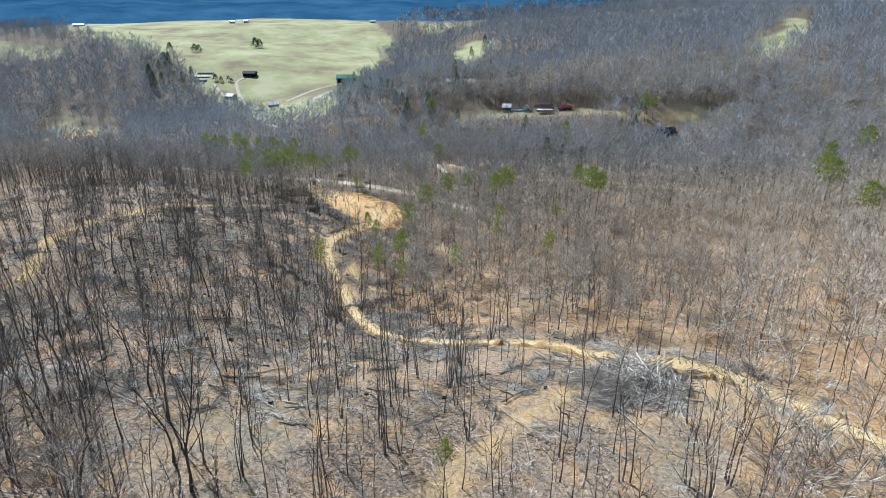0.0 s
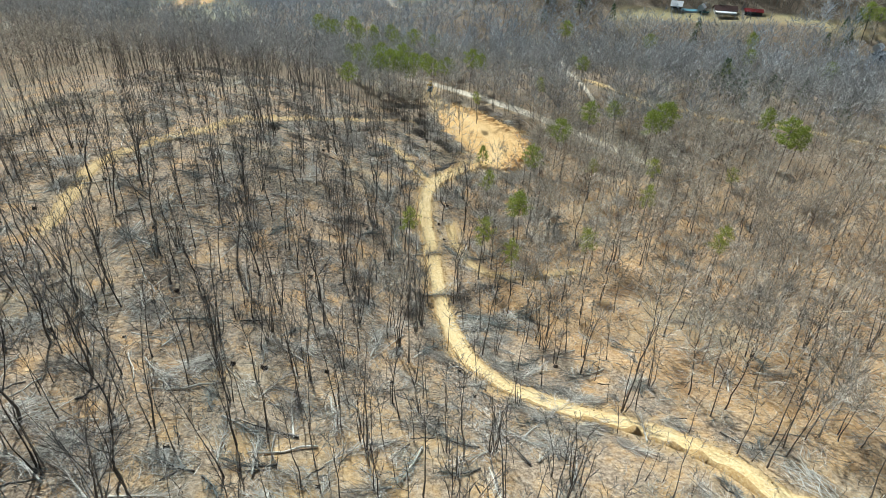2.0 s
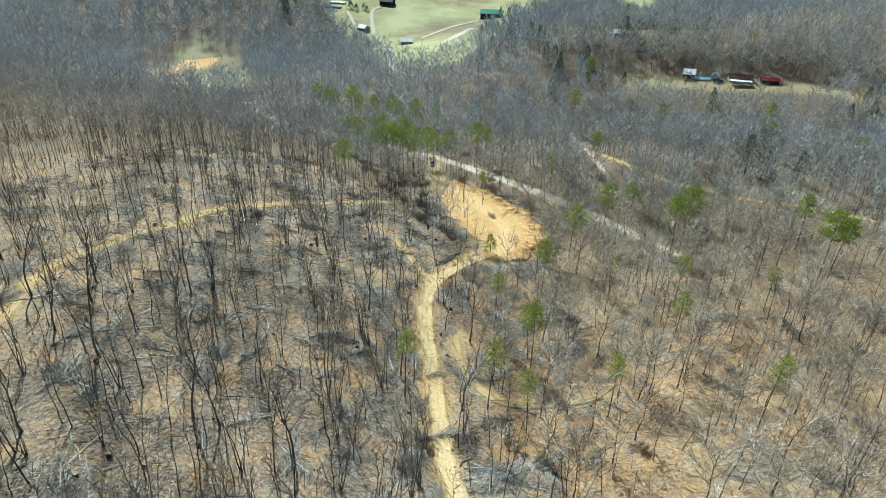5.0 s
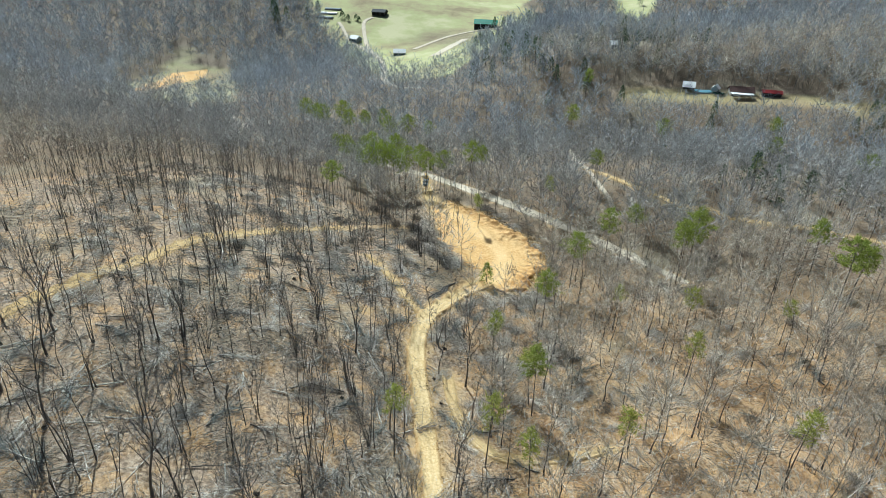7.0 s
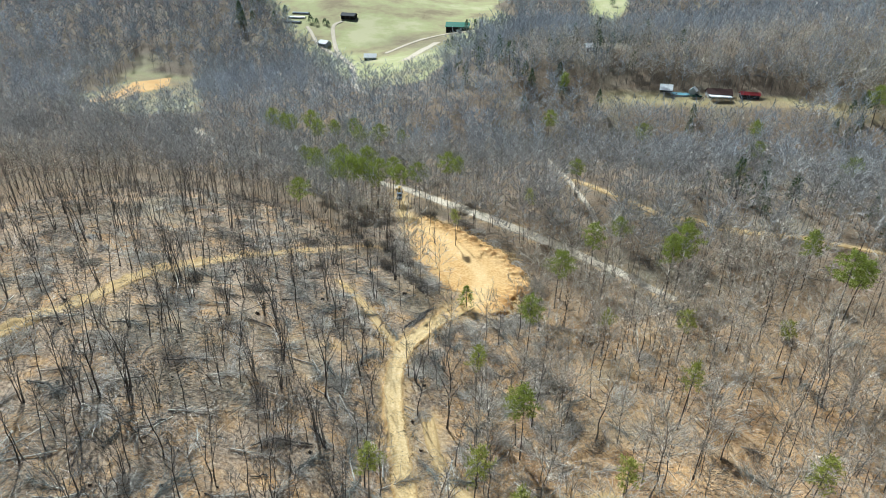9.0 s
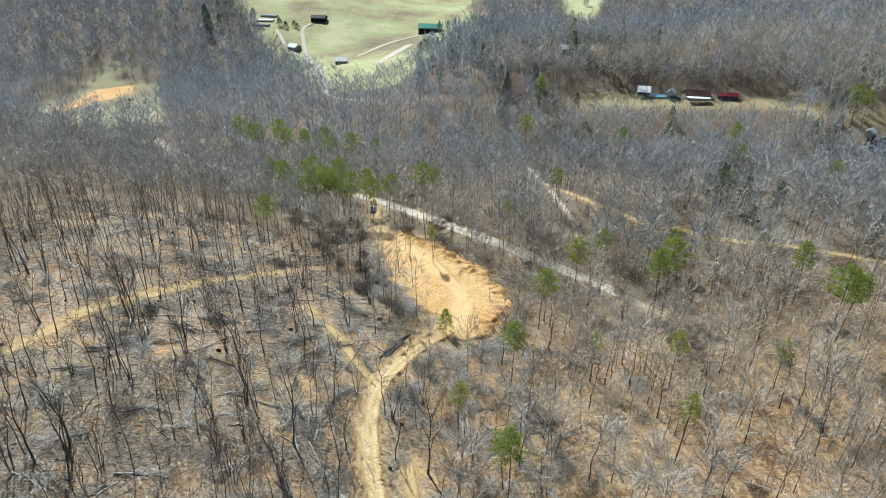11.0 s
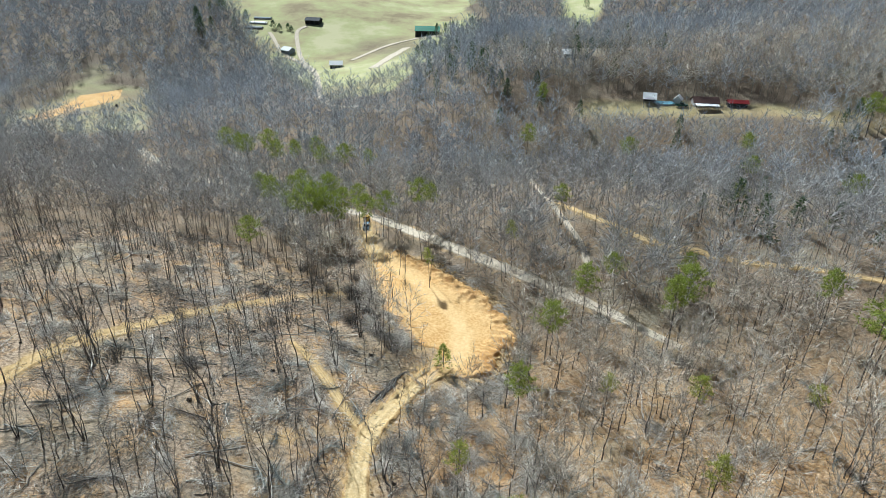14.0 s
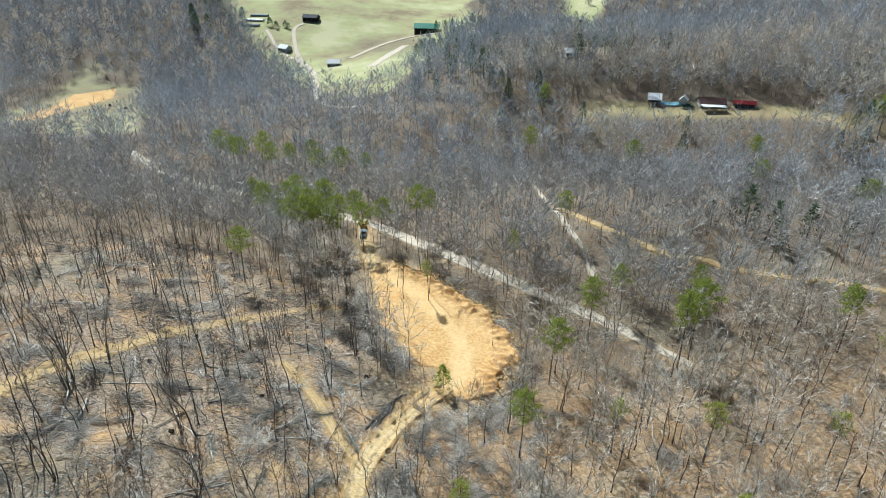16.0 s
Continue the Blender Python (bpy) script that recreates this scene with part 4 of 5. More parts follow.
for k, (px, py, ps) in enumerate([(-34, 157.5, 0.95), (-19, 162.5, 1.05), (-22, 190.5, 0.95), (21, 217.5, 1.0), (17.5, 194, 1.0), (3.7, 167, 1.0), (30.5, 169, 1.05), (-11, 158.5, 0.95), (4.5, 218.5, 0.8), (42.5, 218.5, 0.85), (-16, 277, 0.9), (-13.3, 183, 0.9), (-37.5, 262, 0.75)]):
    plant(small_things[k % 2], standing(px, py, ps, 0.03), planted)
for hx, hy, hs in [(-55, 57, 1.2), (-50, 55, 1.1), (-60, 62, 1.2), (-46, 54, 1.0), (-57, 65, 1.1), (-63, 58, 1.2), (-53, 61, 1.0), (-66, 66, 1.1), (-48, 62, 1.0), (-42, 56, 0.9), (-61, 71, 1.0), (-38, 48, 1.1), (-44, 46, 1.1), (-33, 46, 1.0), (-48, 52, 1.1), (-40, 53, 1.0), (-51, 47, 1.1), (-43, 41, 1.1), (-36, 42, 1.0), (-55, 51, 1.1), (-46, 57, 1.0), (-30, 50, 0.9)]:
    plant((fork_things + [full_things[1], full_things[5]] * 3)[int(rng.integers(0, 10))], standing(hx, hy, hs), planted)
for hx, hy, hs in [(38, 58, 1.1), (44, 60, 1.0), (46, 56, 1.1), (33, 60, 0.9), (36, 52, 1.0), (34, 49, 1.0), (41, 54, 1.0), (31, 46, 1.0), (29, 53, 0.9)]:
    plant(full_things[int(rng.integers(0, 9))], standing(hx, hy, hs), planted)
plant(small_things[0], standing(0, 60, 0.55, 0.03), planted)
plant(tree_thing(BUSHY, "young_pine", (BARK, PINE), "bushy green young pine at the edge of bare clay", "pine tree", ""), standing(-29.3, 228.6, 1.0, 0.02), planted)
for k, (px, py, ps) in enumerate([(50, 386, 1.2), (-26, 404, 1.2), (9.5, 402.6, 1.1), (115, 384, 1.1), (120, 388, 1.2), (112, 390, 1.0),
                                  (-300, 650, 2.4), (-306, 664, 2.2), (-292, 640, 2.0), (-290, 655, 1.8),
                                  (45, 690, 1.8), (30, 672, 1.4), (-92, 655, 1.2), (-85, 660, 1.3), (-78, 652, 1.2), (-70, 648, 1.2), (-62, 655, 1.3), (-97, 645, 1.0), (-55, 645, 1.1), (-92, 562, 1.3), (-86, 558, 1.2), (-80, 564, 1.4), (-75, 559, 1.2), (-70, 566, 1.4), (-64, 561, 1.2), (-84, 570, 1.3), (-72, 573, 1.2), (-60, 568, 1.3), (-90, 572, 1.1), (-28, 432, 1.3), (-24, 421, 1.2), (-10, 428, 1.3), (-8, 414, 1.1), (-268, 678, 1.6), (-300, 701, 2.0), (-307, 692, 1.8), (-269, 655, 1.5), (53, 398, 1.0), (128, 405, 1.2), (122, 402, 1.1), (133, 407, 1.1)]):
    plant(cedar_things[k % 2], standing(px, py, ps, 0.02), planted)


squat_thing = tree_thing(SQUAT, "round_cedar", (BARK, CEDAR), "round dark evergreen standing in a pasture", "cedar tree", "round evergreens")
for hx, hy, hs in [(-240, 670, 1.2), (-233, 666, 1.0), (-226, 669, 0.9), (-222, 666, 0.8), (-244, 842, 2.3), (-240, 846, 2.0), (-301, 783, 1.7), (-298, 788, 1.4), (-329, 777, 1.7), (-316, 726, 1.9), (-308, 715, 1.7)]:
    plant(squat_thing, standing(hx, hy, hs, 0.02), planted)
DARK_EVERGREENS = [cedar_tree(R, 12, 5.5, 130, 1.3), cedar_tree(R, 10, 5.0, 110, 1.3), cedar_tree(R, 14, 6.0, 150, 1.4)]
x, y = scattered(-70, 60, 440, 610, 10)
keep = clear_of(x, y, 2) & (rng.random(len(x)) < 0.75 * soft_noise(x, y, 35, 66) ** 1.2)
x, y = x[keep], y[keep]
more_x, more_y = scattered(35, 150, 285, 380, 9)
keep = clear_of(more_x, more_y, 2) & (rng.random(len(more_x)) < 0.5 * soft_noise(more_x, more_y, 22, 67) ** 2)
x, y = np.concatenate([x, more_x[keep]]), np.concatenate([y, more_y[keep]])
stand("evergreen_woods", DARK_EVERGREENS, [(a, b, rng.uniform(0.6, 1.1), int(rng.integers(0, 3))) for a, b in zip(x, y)], [BARK, CEDAR], "scattered dark evergreens among the leafless far woods", "woods")


# ---- what the logging left ----
def fallen(r, h, spread, limbs):
    """A felled tree lying on its side along x."""
    out = []
    for v, f in bare_tree(r, h, spread, limbs, 5, 3, 6, 0.05, 0.3, 0.5, rise=0.3):
        w = np.stack([v[:, 2], v[:, 1], v[:, 0]], 1)
        w[:, 2] = np.maximum(w[:, 2] * 0.55, -0.2) + 0.25
        out.append((w, f))
    return out


def felled_top(r, length, twigs):
    """The top of a felled tree lying flat: a bent stem and a fan of long fine branches."""
    t = np.linspace(0, 1, 6)
    stem = np.stack([t * length, np.sin(t * 2.5) * r.normal() * 0.5, 0.18 + 0.25 * t + r.normal(size=6) * 0.04], 1)
    limbs = []
    for k in range(7):
        f = r.uniform(0.15, 0.8)
        o = np.array([np.interp(f, t, stem[:, c]) for c in range(3)])
        d = np.array([1.0, r.normal() * 0.45, r.uniform(0.0, 0.4)])
        q = np.linspace(0, 1, 3)[:, None]
        limbs.append(tube(o + d / np.linalg.norm(d) * q * r.uniform(1.5, 3.5), np.array([0.05, 0.035, 0.01]), 3))
    f = r.uniform(0.1, 1.0, twigs)
    base = np.stack([np.interp(f, t, stem[:, c]) for c in range(3)], 1) + r.normal(size=(twigs, 3)) * [0.5, 0.5, 0.15]
    way = np.array([0.8, 0, 0.15]) + r.normal(size=(twigs, 3)) * [0.55, 0.8, 0.32]
    crown = blades(base, way, r.uniform(0.8, 3.6, twigs), r.uniform(0.03, 0.085, twigs), r)
    crown[0][:, 2] = np.maximum(crown[0][:, 2], 0.04)
    return tube(stem, 0.13 * (1 - 0.85 * t) + 0.01, 6), joined(limbs + [crown])


def brush(r, size, count):
    """A heap of limbs and tops pushed together, most of them lying one way."""
    pieces = []
    for k in range(count):
        a, q = r.random() * 6.28, r.random() ** 0.6
        o = np.array([np.cos(a) * size * q * 1.2, np.sin(a) * size * q * 0.8, r.uniform(0, 0.42) * size * (1.1 - q)])
        b = r.normal() * 0.45 if r.random() < 0.7 else r.random() * 6.28
        d = np.array([np.cos(b), np.sin(b), r.normal() * 0.14])
        L = r.uniform(1.6, 5.0) * (0.5 + size / 6)
        t = np.linspace(-0.5, 0.5, 3)[:, None]
        line = o + d * t * L + np.array([-d[1], d[0], 0]) * (r.normal() * 0.1 * L) * (t ** 2)
        line[:, 2] = np.abs(line[:, 2]) + 0.03
        pieces.append(tube(line, np.array([1.0, 0.75, 0.25]) * r.uniform(0.02, 0.085), 3))
    n = count * 4
    a, q = r.random(n) * 6.28, r.random(n) ** 0.6
    base = np.stack([np.cos(a) * size * q * 1.2, np.sin(a) * size * q * 0.8, r.uniform(0, 0.4, n) * size * (1.15 - q)], 1)
    way = r.normal(size=(n, 3)) * [1, 1, 0.35] + [0.6, 0, 0.2]
    return joined(pieces), blades(base, way, r.uniform(0.7, 2.4, n), r.uniform(0.025, 0.055, n), r)


def log_mesh(r, length, radius):
    t = np.linspace(-0.5, 0.5, 5)
    line = np.stack([t * length, r.normal(size=5) * 0.14, r.normal(size=5) * 0.05 + radius * 0.9], 1)
    return tube(line, radius * np.array([1.05, 1.0, 0.94, 0.9, 0.85]), 7)


def stump_meshes(r, radius, height):
    a = np.linspace(0, 2 * np.pi, 9)[:-1]
    flare = 1 + 0.25 * r.random(8)
    rings = [(1.5 * flare, -0.3), (1.15 * flare, height * 0.35), (np.ones(8), height)]
    v = np.concatenate([np.stack([np.cos(a) * radius * k, np.sin(a) * radius * k, np.full(8, h) + (r.random(8) * 0.04 if h > 0.1 else 0)], 1) for k, h in rings])
    i = np.arange(24).reshape(3, 8)
    j = np.roll(i, -1, 1)
    f = np.concatenate([np.stack([i[:-1], j[:-1], j[1:]], -1).reshape(-1, 3), np.stack([i[:-1], j[1:], i[1:]], -1).reshape(-1, 3)])
    top = np.concatenate([np.stack([np.cos(a) * radius * 0.97, np.sin(a) * radius * 0.97, np.full(8, height + 0.045)], 1), [[0, 0, height + 0.05]]])
    cap = np.array([[k, (k + 1) % 8, 8] for k in range(8)])
    return (v, f), (top, cap)


fallen_things = []
for k in range(6):
    ob = tagged(new("fallen_tree"), "felled leafless tree top lying bleached on the ground", "fallen tree", "felled trees on the slope")
    a, b = fallen(R, R.uniform(8, 13), R.uniform(2.4, 3.6), 14)
    part("trunk", mesh_of("trunk", *a, [DEAD if k < 3 else BARK], smooth_faces=True), ob)
    part("crown", mesh_of("crown", *b, [SLASH]), ob)
    fallen_things.append(ob)
top_things = []
for k in range(6):
    ob = tagged(new("felled_top"), "felled tree top with a fan of bleached branches on the ground", "felled top", "felled tops strewn by logging")
    a, b = felled_top(R, R.uniform(4.5, 7.5), 150)
    part("stem", mesh_of("stem", *a, [DEAD if k % 2 else BARK], smooth_faces=True), ob)
    part("crown", mesh_of("crown", *b, [SLASH if k % 3 == 1 else OLD_SLASH if k % 3 else BROWN_TWIG]), ob)
    top_things.append(ob)
log_things = [tagged(new("log", mesh_of("log", *log_mesh(R, L, r0), [DEAD if k % 2 else BARK], smooth_faces=True)), "cut log lying on the forest floor" if k % 2 else "dark cut log lying on leaf litter", "log", "cut logs") for k, (L, r0) in enumerate([(6, 0.12), (8, 0.13), (4, 0.14), (11, 0.12)])]
stump_things = []
for k in range(3):
    ob = tagged(new("stump"), "dark tree stump with a pale cut top", "stump", "stumps of felled trees")
    a, b = stump_meshes(R, R.uniform(0.28, 0.42), R.uniform(0.4, 0.8))
    part("base", mesh_of("base", *a, [DARKWOOD], smooth_faces=True), ob)
    part("cut_top", mesh_of("cut_top", *b, [CUT]), ob, "pale cut top")
    stump_things.append(ob)
brush_things = []
for k in range(4):
    ob = tagged(new("brush_pile"), "tangled heap of cut limbs and grey twigs", "brush pile", "brush heaps from logging")
    a, b = brush(R, R.uniform(2.2, 3.6), 75)
    tagged(part("branch_tangle", mesh_of("branch_tangle", *a, [DEAD if k % 2 else SLASH]), ob), kind="stuff")
    tagged(part("twig_tangle", mesh_of("twig_tangle", *b, [BROWN_TWIG if k % 2 else TWIG]), ob), kind="stuff")
    brush_things.append(ob)


def thicket(r, size, height, count):
    """A dense dark shrub of upright stems and fine twigs."""
    a, q = r.random(count) * 6.28, r.random(count) ** 0.5
    base = np.stack([np.cos(a) * size * q, np.sin(a) * size * q, np.zeros(count)], 1)
    way = np.stack([np.cos(a) * q * 0.6, np.sin(a) * q * 0.6, np.ones(count)], 1) + r.normal(size=(count, 3)) * 0.25
    stems = blades(base, way, height * r.uniform(0.5, 1.1, count), r.uniform(0.04, 0.09, count), r)
    i = np.repeat(np.arange(count), 4)
    way = way / np.linalg.norm(way, axis=1)[:, None]
    u = r.uniform(0.25, 0.9, len(i))[:, None] * height * 0.8
    twigs = blades(base[i] + way[i] * u, way[i] + r.normal(size=(len(i), 3)) * 0.6, r.uniform(0.5, 1.2, len(i)), r.uniform(0.025, 0.05, len(i)), r)
    return stems, twigs


shrub_things = []
for k in range(3):
    ob = tagged(new("shrub"), "dense dark leafless thicket shrub", "shrub", "dark thickets")
    a, b = thicket(R, R.uniform(1.4, 2.1), R.uniform(2.4, 3.6), 110)
    tagged(part("stem_tangle", mesh_of("stem_tangle", *a, [BARK]), ob), kind="stuff")
    tagged(part("twig_tangle", mesh_of("twig_tangle", *b, [DARK_TWIG]), ob), kind="stuff")
    shrub_things.append(ob)


def lying(x, y, angle, scale=1.0):
    e = 1.5
    gx = float(land(x + e, y) - land(x - e, y)) / (2 * e)
    gy = float(land(x, y + e) - land(x, y - e)) / (2 * e)
    up = Vector((-gx, -gy, 1)).normalized()
    along = Vector((math.cos(angle), math.sin(angle), 0))
    along = (along - up * along.dot(up)).normalized()
    side = up.cross(along)
    m = Matrix((along, side, up)).transposed().to_4x4()
    return Matrix.Translation((x, y, float(land(x, y)))) @ m @ Matrix.Scale(scale, 4)


def heaped(x, y, angle, s, tall):
    return Matrix.Translation((x, y, float(land(x, y)))) @ Matrix.Rotation(angle, 4, 'Z') @ Matrix.Diagonal((s, s, s * tall, 1))


def strew(sources, count, x0, x1, y0, y1, where, margin, smin=0.8, smax=1.2):
    done = 0
    while done < count:
        a, b = rng.uniform(x0, x1), rng.uniform(y0, y1)
        if not clear_of(np.array([a]), np.array([b]), margin)[0] or rng.random() > where(a, b):
            continue
        plant(sources[int(rng.integers(0, len(sources)))], lying(a, b, rng.random() * 6.28, rng.uniform(smin, smax)), planted)
        done += 1


logged = lambda a, b: float(thinned(np.array([a]), np.array([b]))[0])
def strewn_tops(count):
    """More felled tops over the logged slope, past counting."""
    vs, fs, ix, at, done = [], [], [], 0, 0
    kinds = [felled_top(R, R.uniform(4.5, 7.5), 140) for _ in range(5)]
    while done < count:
        a, b = rng.uniform(-125, 30), rng.uniform(75, 262)
        if rng.random() > logged(a, b) or not clear_of(np.array([a]), np.array([b]), 1.0)[0]:
            continue
        m = np.array(lying(a, b, rng.random() * 6.28, rng.uniform(0.7, 1.2)))
        for k, (v, f) in enumerate(kinds[done % 5]):
            vs.append(v @ m[:3, :3].T + m[:3, 3])
            fs.append(f + at)
            ix.append(np.full(len(f), k, np.int32))
            at += len(v)
        done += 1
    me = mesh_of("felled_tops", np.concatenate(vs), np.concatenate(fs), [DEAD, SLASH], np.concatenate(ix))
    tagged(new("felled_tops", me), "grey felled tree tops strewn over the logged slope", "slash", kind="stuff")


strew(top_things, 40, -34, -8, 192, 230, lambda a, b: 1.0, 0.8, 0.7, 1.1)
strew(brush_things, 14, -34, -8, 192, 230, lambda a, b: 1.0, 1.0, 0.6, 0.9)
strew(top_things, 36, -34, 4, 118, 195, lambda a, b: 1 - logged(a, b), 0.8, 0.7, 1.1)
strew(top_things, 170, -100, 30, 78, 235, logged, 1.0, 0.7, 1.3)
strewn_tops(150)
strew(top_things, 45, -25, 60, 110, 250, lambda a, b: 1 - logged(a, b), 1.0, 0.6, 1.1)
strew(fallen_things, 90, -125, 30, 75, 262, logged, 1.5, 0.75, 1.3)
strew(fallen_things, 30, -25, 70, 110, 250, lambda a, b: 1 - logged(a, b), 1.5, 0.6, 1.0)
strew(log_things, 170, -120, 45, 75, 262, lambda a, b: 0.35 + logged(a, b), 1.0, 0.5, 1.1)
strew(stump_things, 80, -120, 30, 75, 262, logged, 0.8, 0.5, 1.0)
strew(brush_things, 100, -120, 50, 80, 262, lambda a, b: 0.3 + logged(a, b), 1.8, 0.6, 1.1)
# heaps pushed to the roadsides
for line, lo, hi, off, count in ((MAIN_ROAD, 60, 165, 3.8, 40), (MAIN_ROAD, 85, 165, -3.8, 26), (MAIN_ROAD, 20, 70, -3.8, 12), (MAIN_ROAD, 20, 60, 4.0, 8)):
    for k in range(count):
        i = int(rng.uniform(lo, min(hi, len(line) - 2)))
        d = line[i + 1] - line[i]
        d /= np.hypot(*d)
        o = off + rng.normal() * 0.8
        a, b = line[i] + np.array([-d[1], d[0]]) * -o
        if border(a, b, PAD_EDGE) < -1.5:
            plant([brush_things[k % 4], top_things[k % 6], log_things[k % 4], brush_things[(k + 1) % 4]][k % 4], lying(a, b, math.atan2(d[1], d[0]) + rng.normal() * 0.45, rng.uniform(0.45, 0.8)), planted)
for k in range(18):
    u = k / 17
    a, b = -37.5 - 17 * u - 1.5 * rng.random(), 237 + 24 * u - 2.5 * rng.random()
    plant((brush_things + fallen_things)[int(rng.integers(0, 10))], lying(a, b, 2.2 + rng.normal() * 0.5, rng.uniform(0.6, 0.95)), planted)
for a, b in [(-34.5, 206), (-33.5, 210), (-32, 214), (-30, 217.5), (-27.5, 220.5), (-24.5, 222), (-21.5, 222.5), (-18, 224), (-36, 201), (-35.5, 196), (-33.5, 190), (-31.5, 184), (-15, 226), (-31, 211), (-28, 216), (-24, 218.5), (-19.5, 220), (-33, 202)]:
    plant((brush_things + top_things)[int(rng.integers(0, 10))], lying(a, b, 1.1 + rng.normal() * 0.6, rng.uniform(0.6, 0.95)), planted)
for a, b, q in [(-39.0, 217.2, 1.2), (-38.4, 218.2, 1.24), (-39.6, 216.4, 1.15)]:
    plant(log_things[0], lying(a, b, q, 1.9), planted)
for k in range(7):
    plant(log_things[3], lying(-33.9 + 0.12 * k + rng.normal() * 0.15, 182.4 + 0.4 * k, -0.25 + rng.normal() * 0.06, 0.42), planted)
for a, b, s in [(33, 92, 1.9), (36, 96, 1.5), (29, 95, 1.3), (37, 90, 1.4), (28, 90, 1.2), (31, 87, 1.5), (25, 92, 1.2), (40, 93, 1.3), (34, 84, 1.3), (27, 84, 1.1), (40, 106, 1.0), (34, 109, 0.9), (52, 103, 1.0), (46, 106, 0.8), (-14.5, 233, 0.9), (-13, 238, 1.0), (-16, 228, 0.8), (-12.5, 244, 0.9), (-18, 255, 0.9), (-48, 240, 1.1), (-52, 247, 1.2), (-54, 254, 1.1), (-42, 234, 1.1), (-46, 236, 1.0), (-32, 274, 0.8), (-38, 279, 0.9), (-26, 266, 0.8)]:
    plant(brush_things[int(rng.integers(0, 4))], lying(a, b, rng.random() * 6.28, s), planted)


for a, b in [(40.8, 171), (44, 173), (48.3, 176), (29.3, 188.7), (0.9, 186.4), (-15.3, 158), (-20.4, 150.7), (-1, 160.6), (48, 227), (-55.5, 249.4), (-51.3, 246.4), (-57.8, 255), (-50.3, 237.5), (-45.7, 234.4), (-42.5, 231.2), (-48.5, 243.3), (-53, 241), (-54.6, 317), (32, 263), (44, 263), (-68.5, 258.4), (-69.5, 230.4), (-73, 264.3), (-67.6, 262.3), (-12, 239), (-14, 233), (43, 287), (-59, 261), (-62, 252), (-24, 195), (12, 205), (24, 240), (60, 205), (-88, 205), (-30, 140), (36, 93), (33, 88), (38, 89), (30, 92), (34, 91), (37, 86), (29, 88), (40, 92), (32, 95), (35, 84)]:
    for k in range(2):
        plant(shrub_things[int(rng.integers(0, 3))], standing(a + rng.normal() * 1.2, b + rng.normal() * 1.2, rng.uniform(0.5, 0.85), 0.08), planted)


def loose_slash():
    """Countless sticks and broken tops over the logged slope."""
    x, y = scattered(-150, 75, 60, 275, 0.75, 1.2)
    n = soft_noise(x, y, 9, 71) * 0.6 + soft_noise(x, y, 3.2, 72) * 0.4
    ok = (rng.random(len(x)) < 0.95 * smooth(0.37, 0.63, n) * np.where(thinned(x, y) > 0.5, 1.0, 0.55) * (0.7 + 0.3 * smooth(95, 125, y))) & (x > -45 - 1.12 * np.maximum(0, y - 50))
    ok &= clear_of(x, y, 0.3)
    x, y = np.repeat(x[ok], 5), np.repeat(y[ok], 5)
    x, y = x + rng.normal(size=len(x)) * 0.7, y + rng.normal(size=len(x)) * 0.7
    bearing = 6.28 * soft_noise(x, y, 6, 73) + rng.normal(size=len(x)) * 0.8
    way = np.stack([np.cos(bearing), np.sin(bearing), rng.uniform(-0.02, 0.3, len(x))], 1)
    v, f = blades(np.stack([x, y, land(x, y) + 0.1 + 0.25 * rng.random(len(x))], 1), way, rng.uniform(0.8, 3.4, len(x)), rng.uniform(0.03, 0.085, len(x)), rng)
    v[:, 2] = np.maximum(v[:, 2], land(v[:, 0], v[:, 1]) + 0.02)
    tagged(new("slash", mesh_of("slash", v, f, [SLASH, OLD_SLASH, BARK], np.minimum((rng.random(len(f)) * 3.2 + 2.2 * (soft_noise(v[f[:, 0], 0], v[f[:, 0], 1], 8, 77) - 0.5)).clip(0, 2), 2).astype(np.int32))), "grey sticks and broken tops strewn by logging", "slash", kind="stuff")


loose_slash()


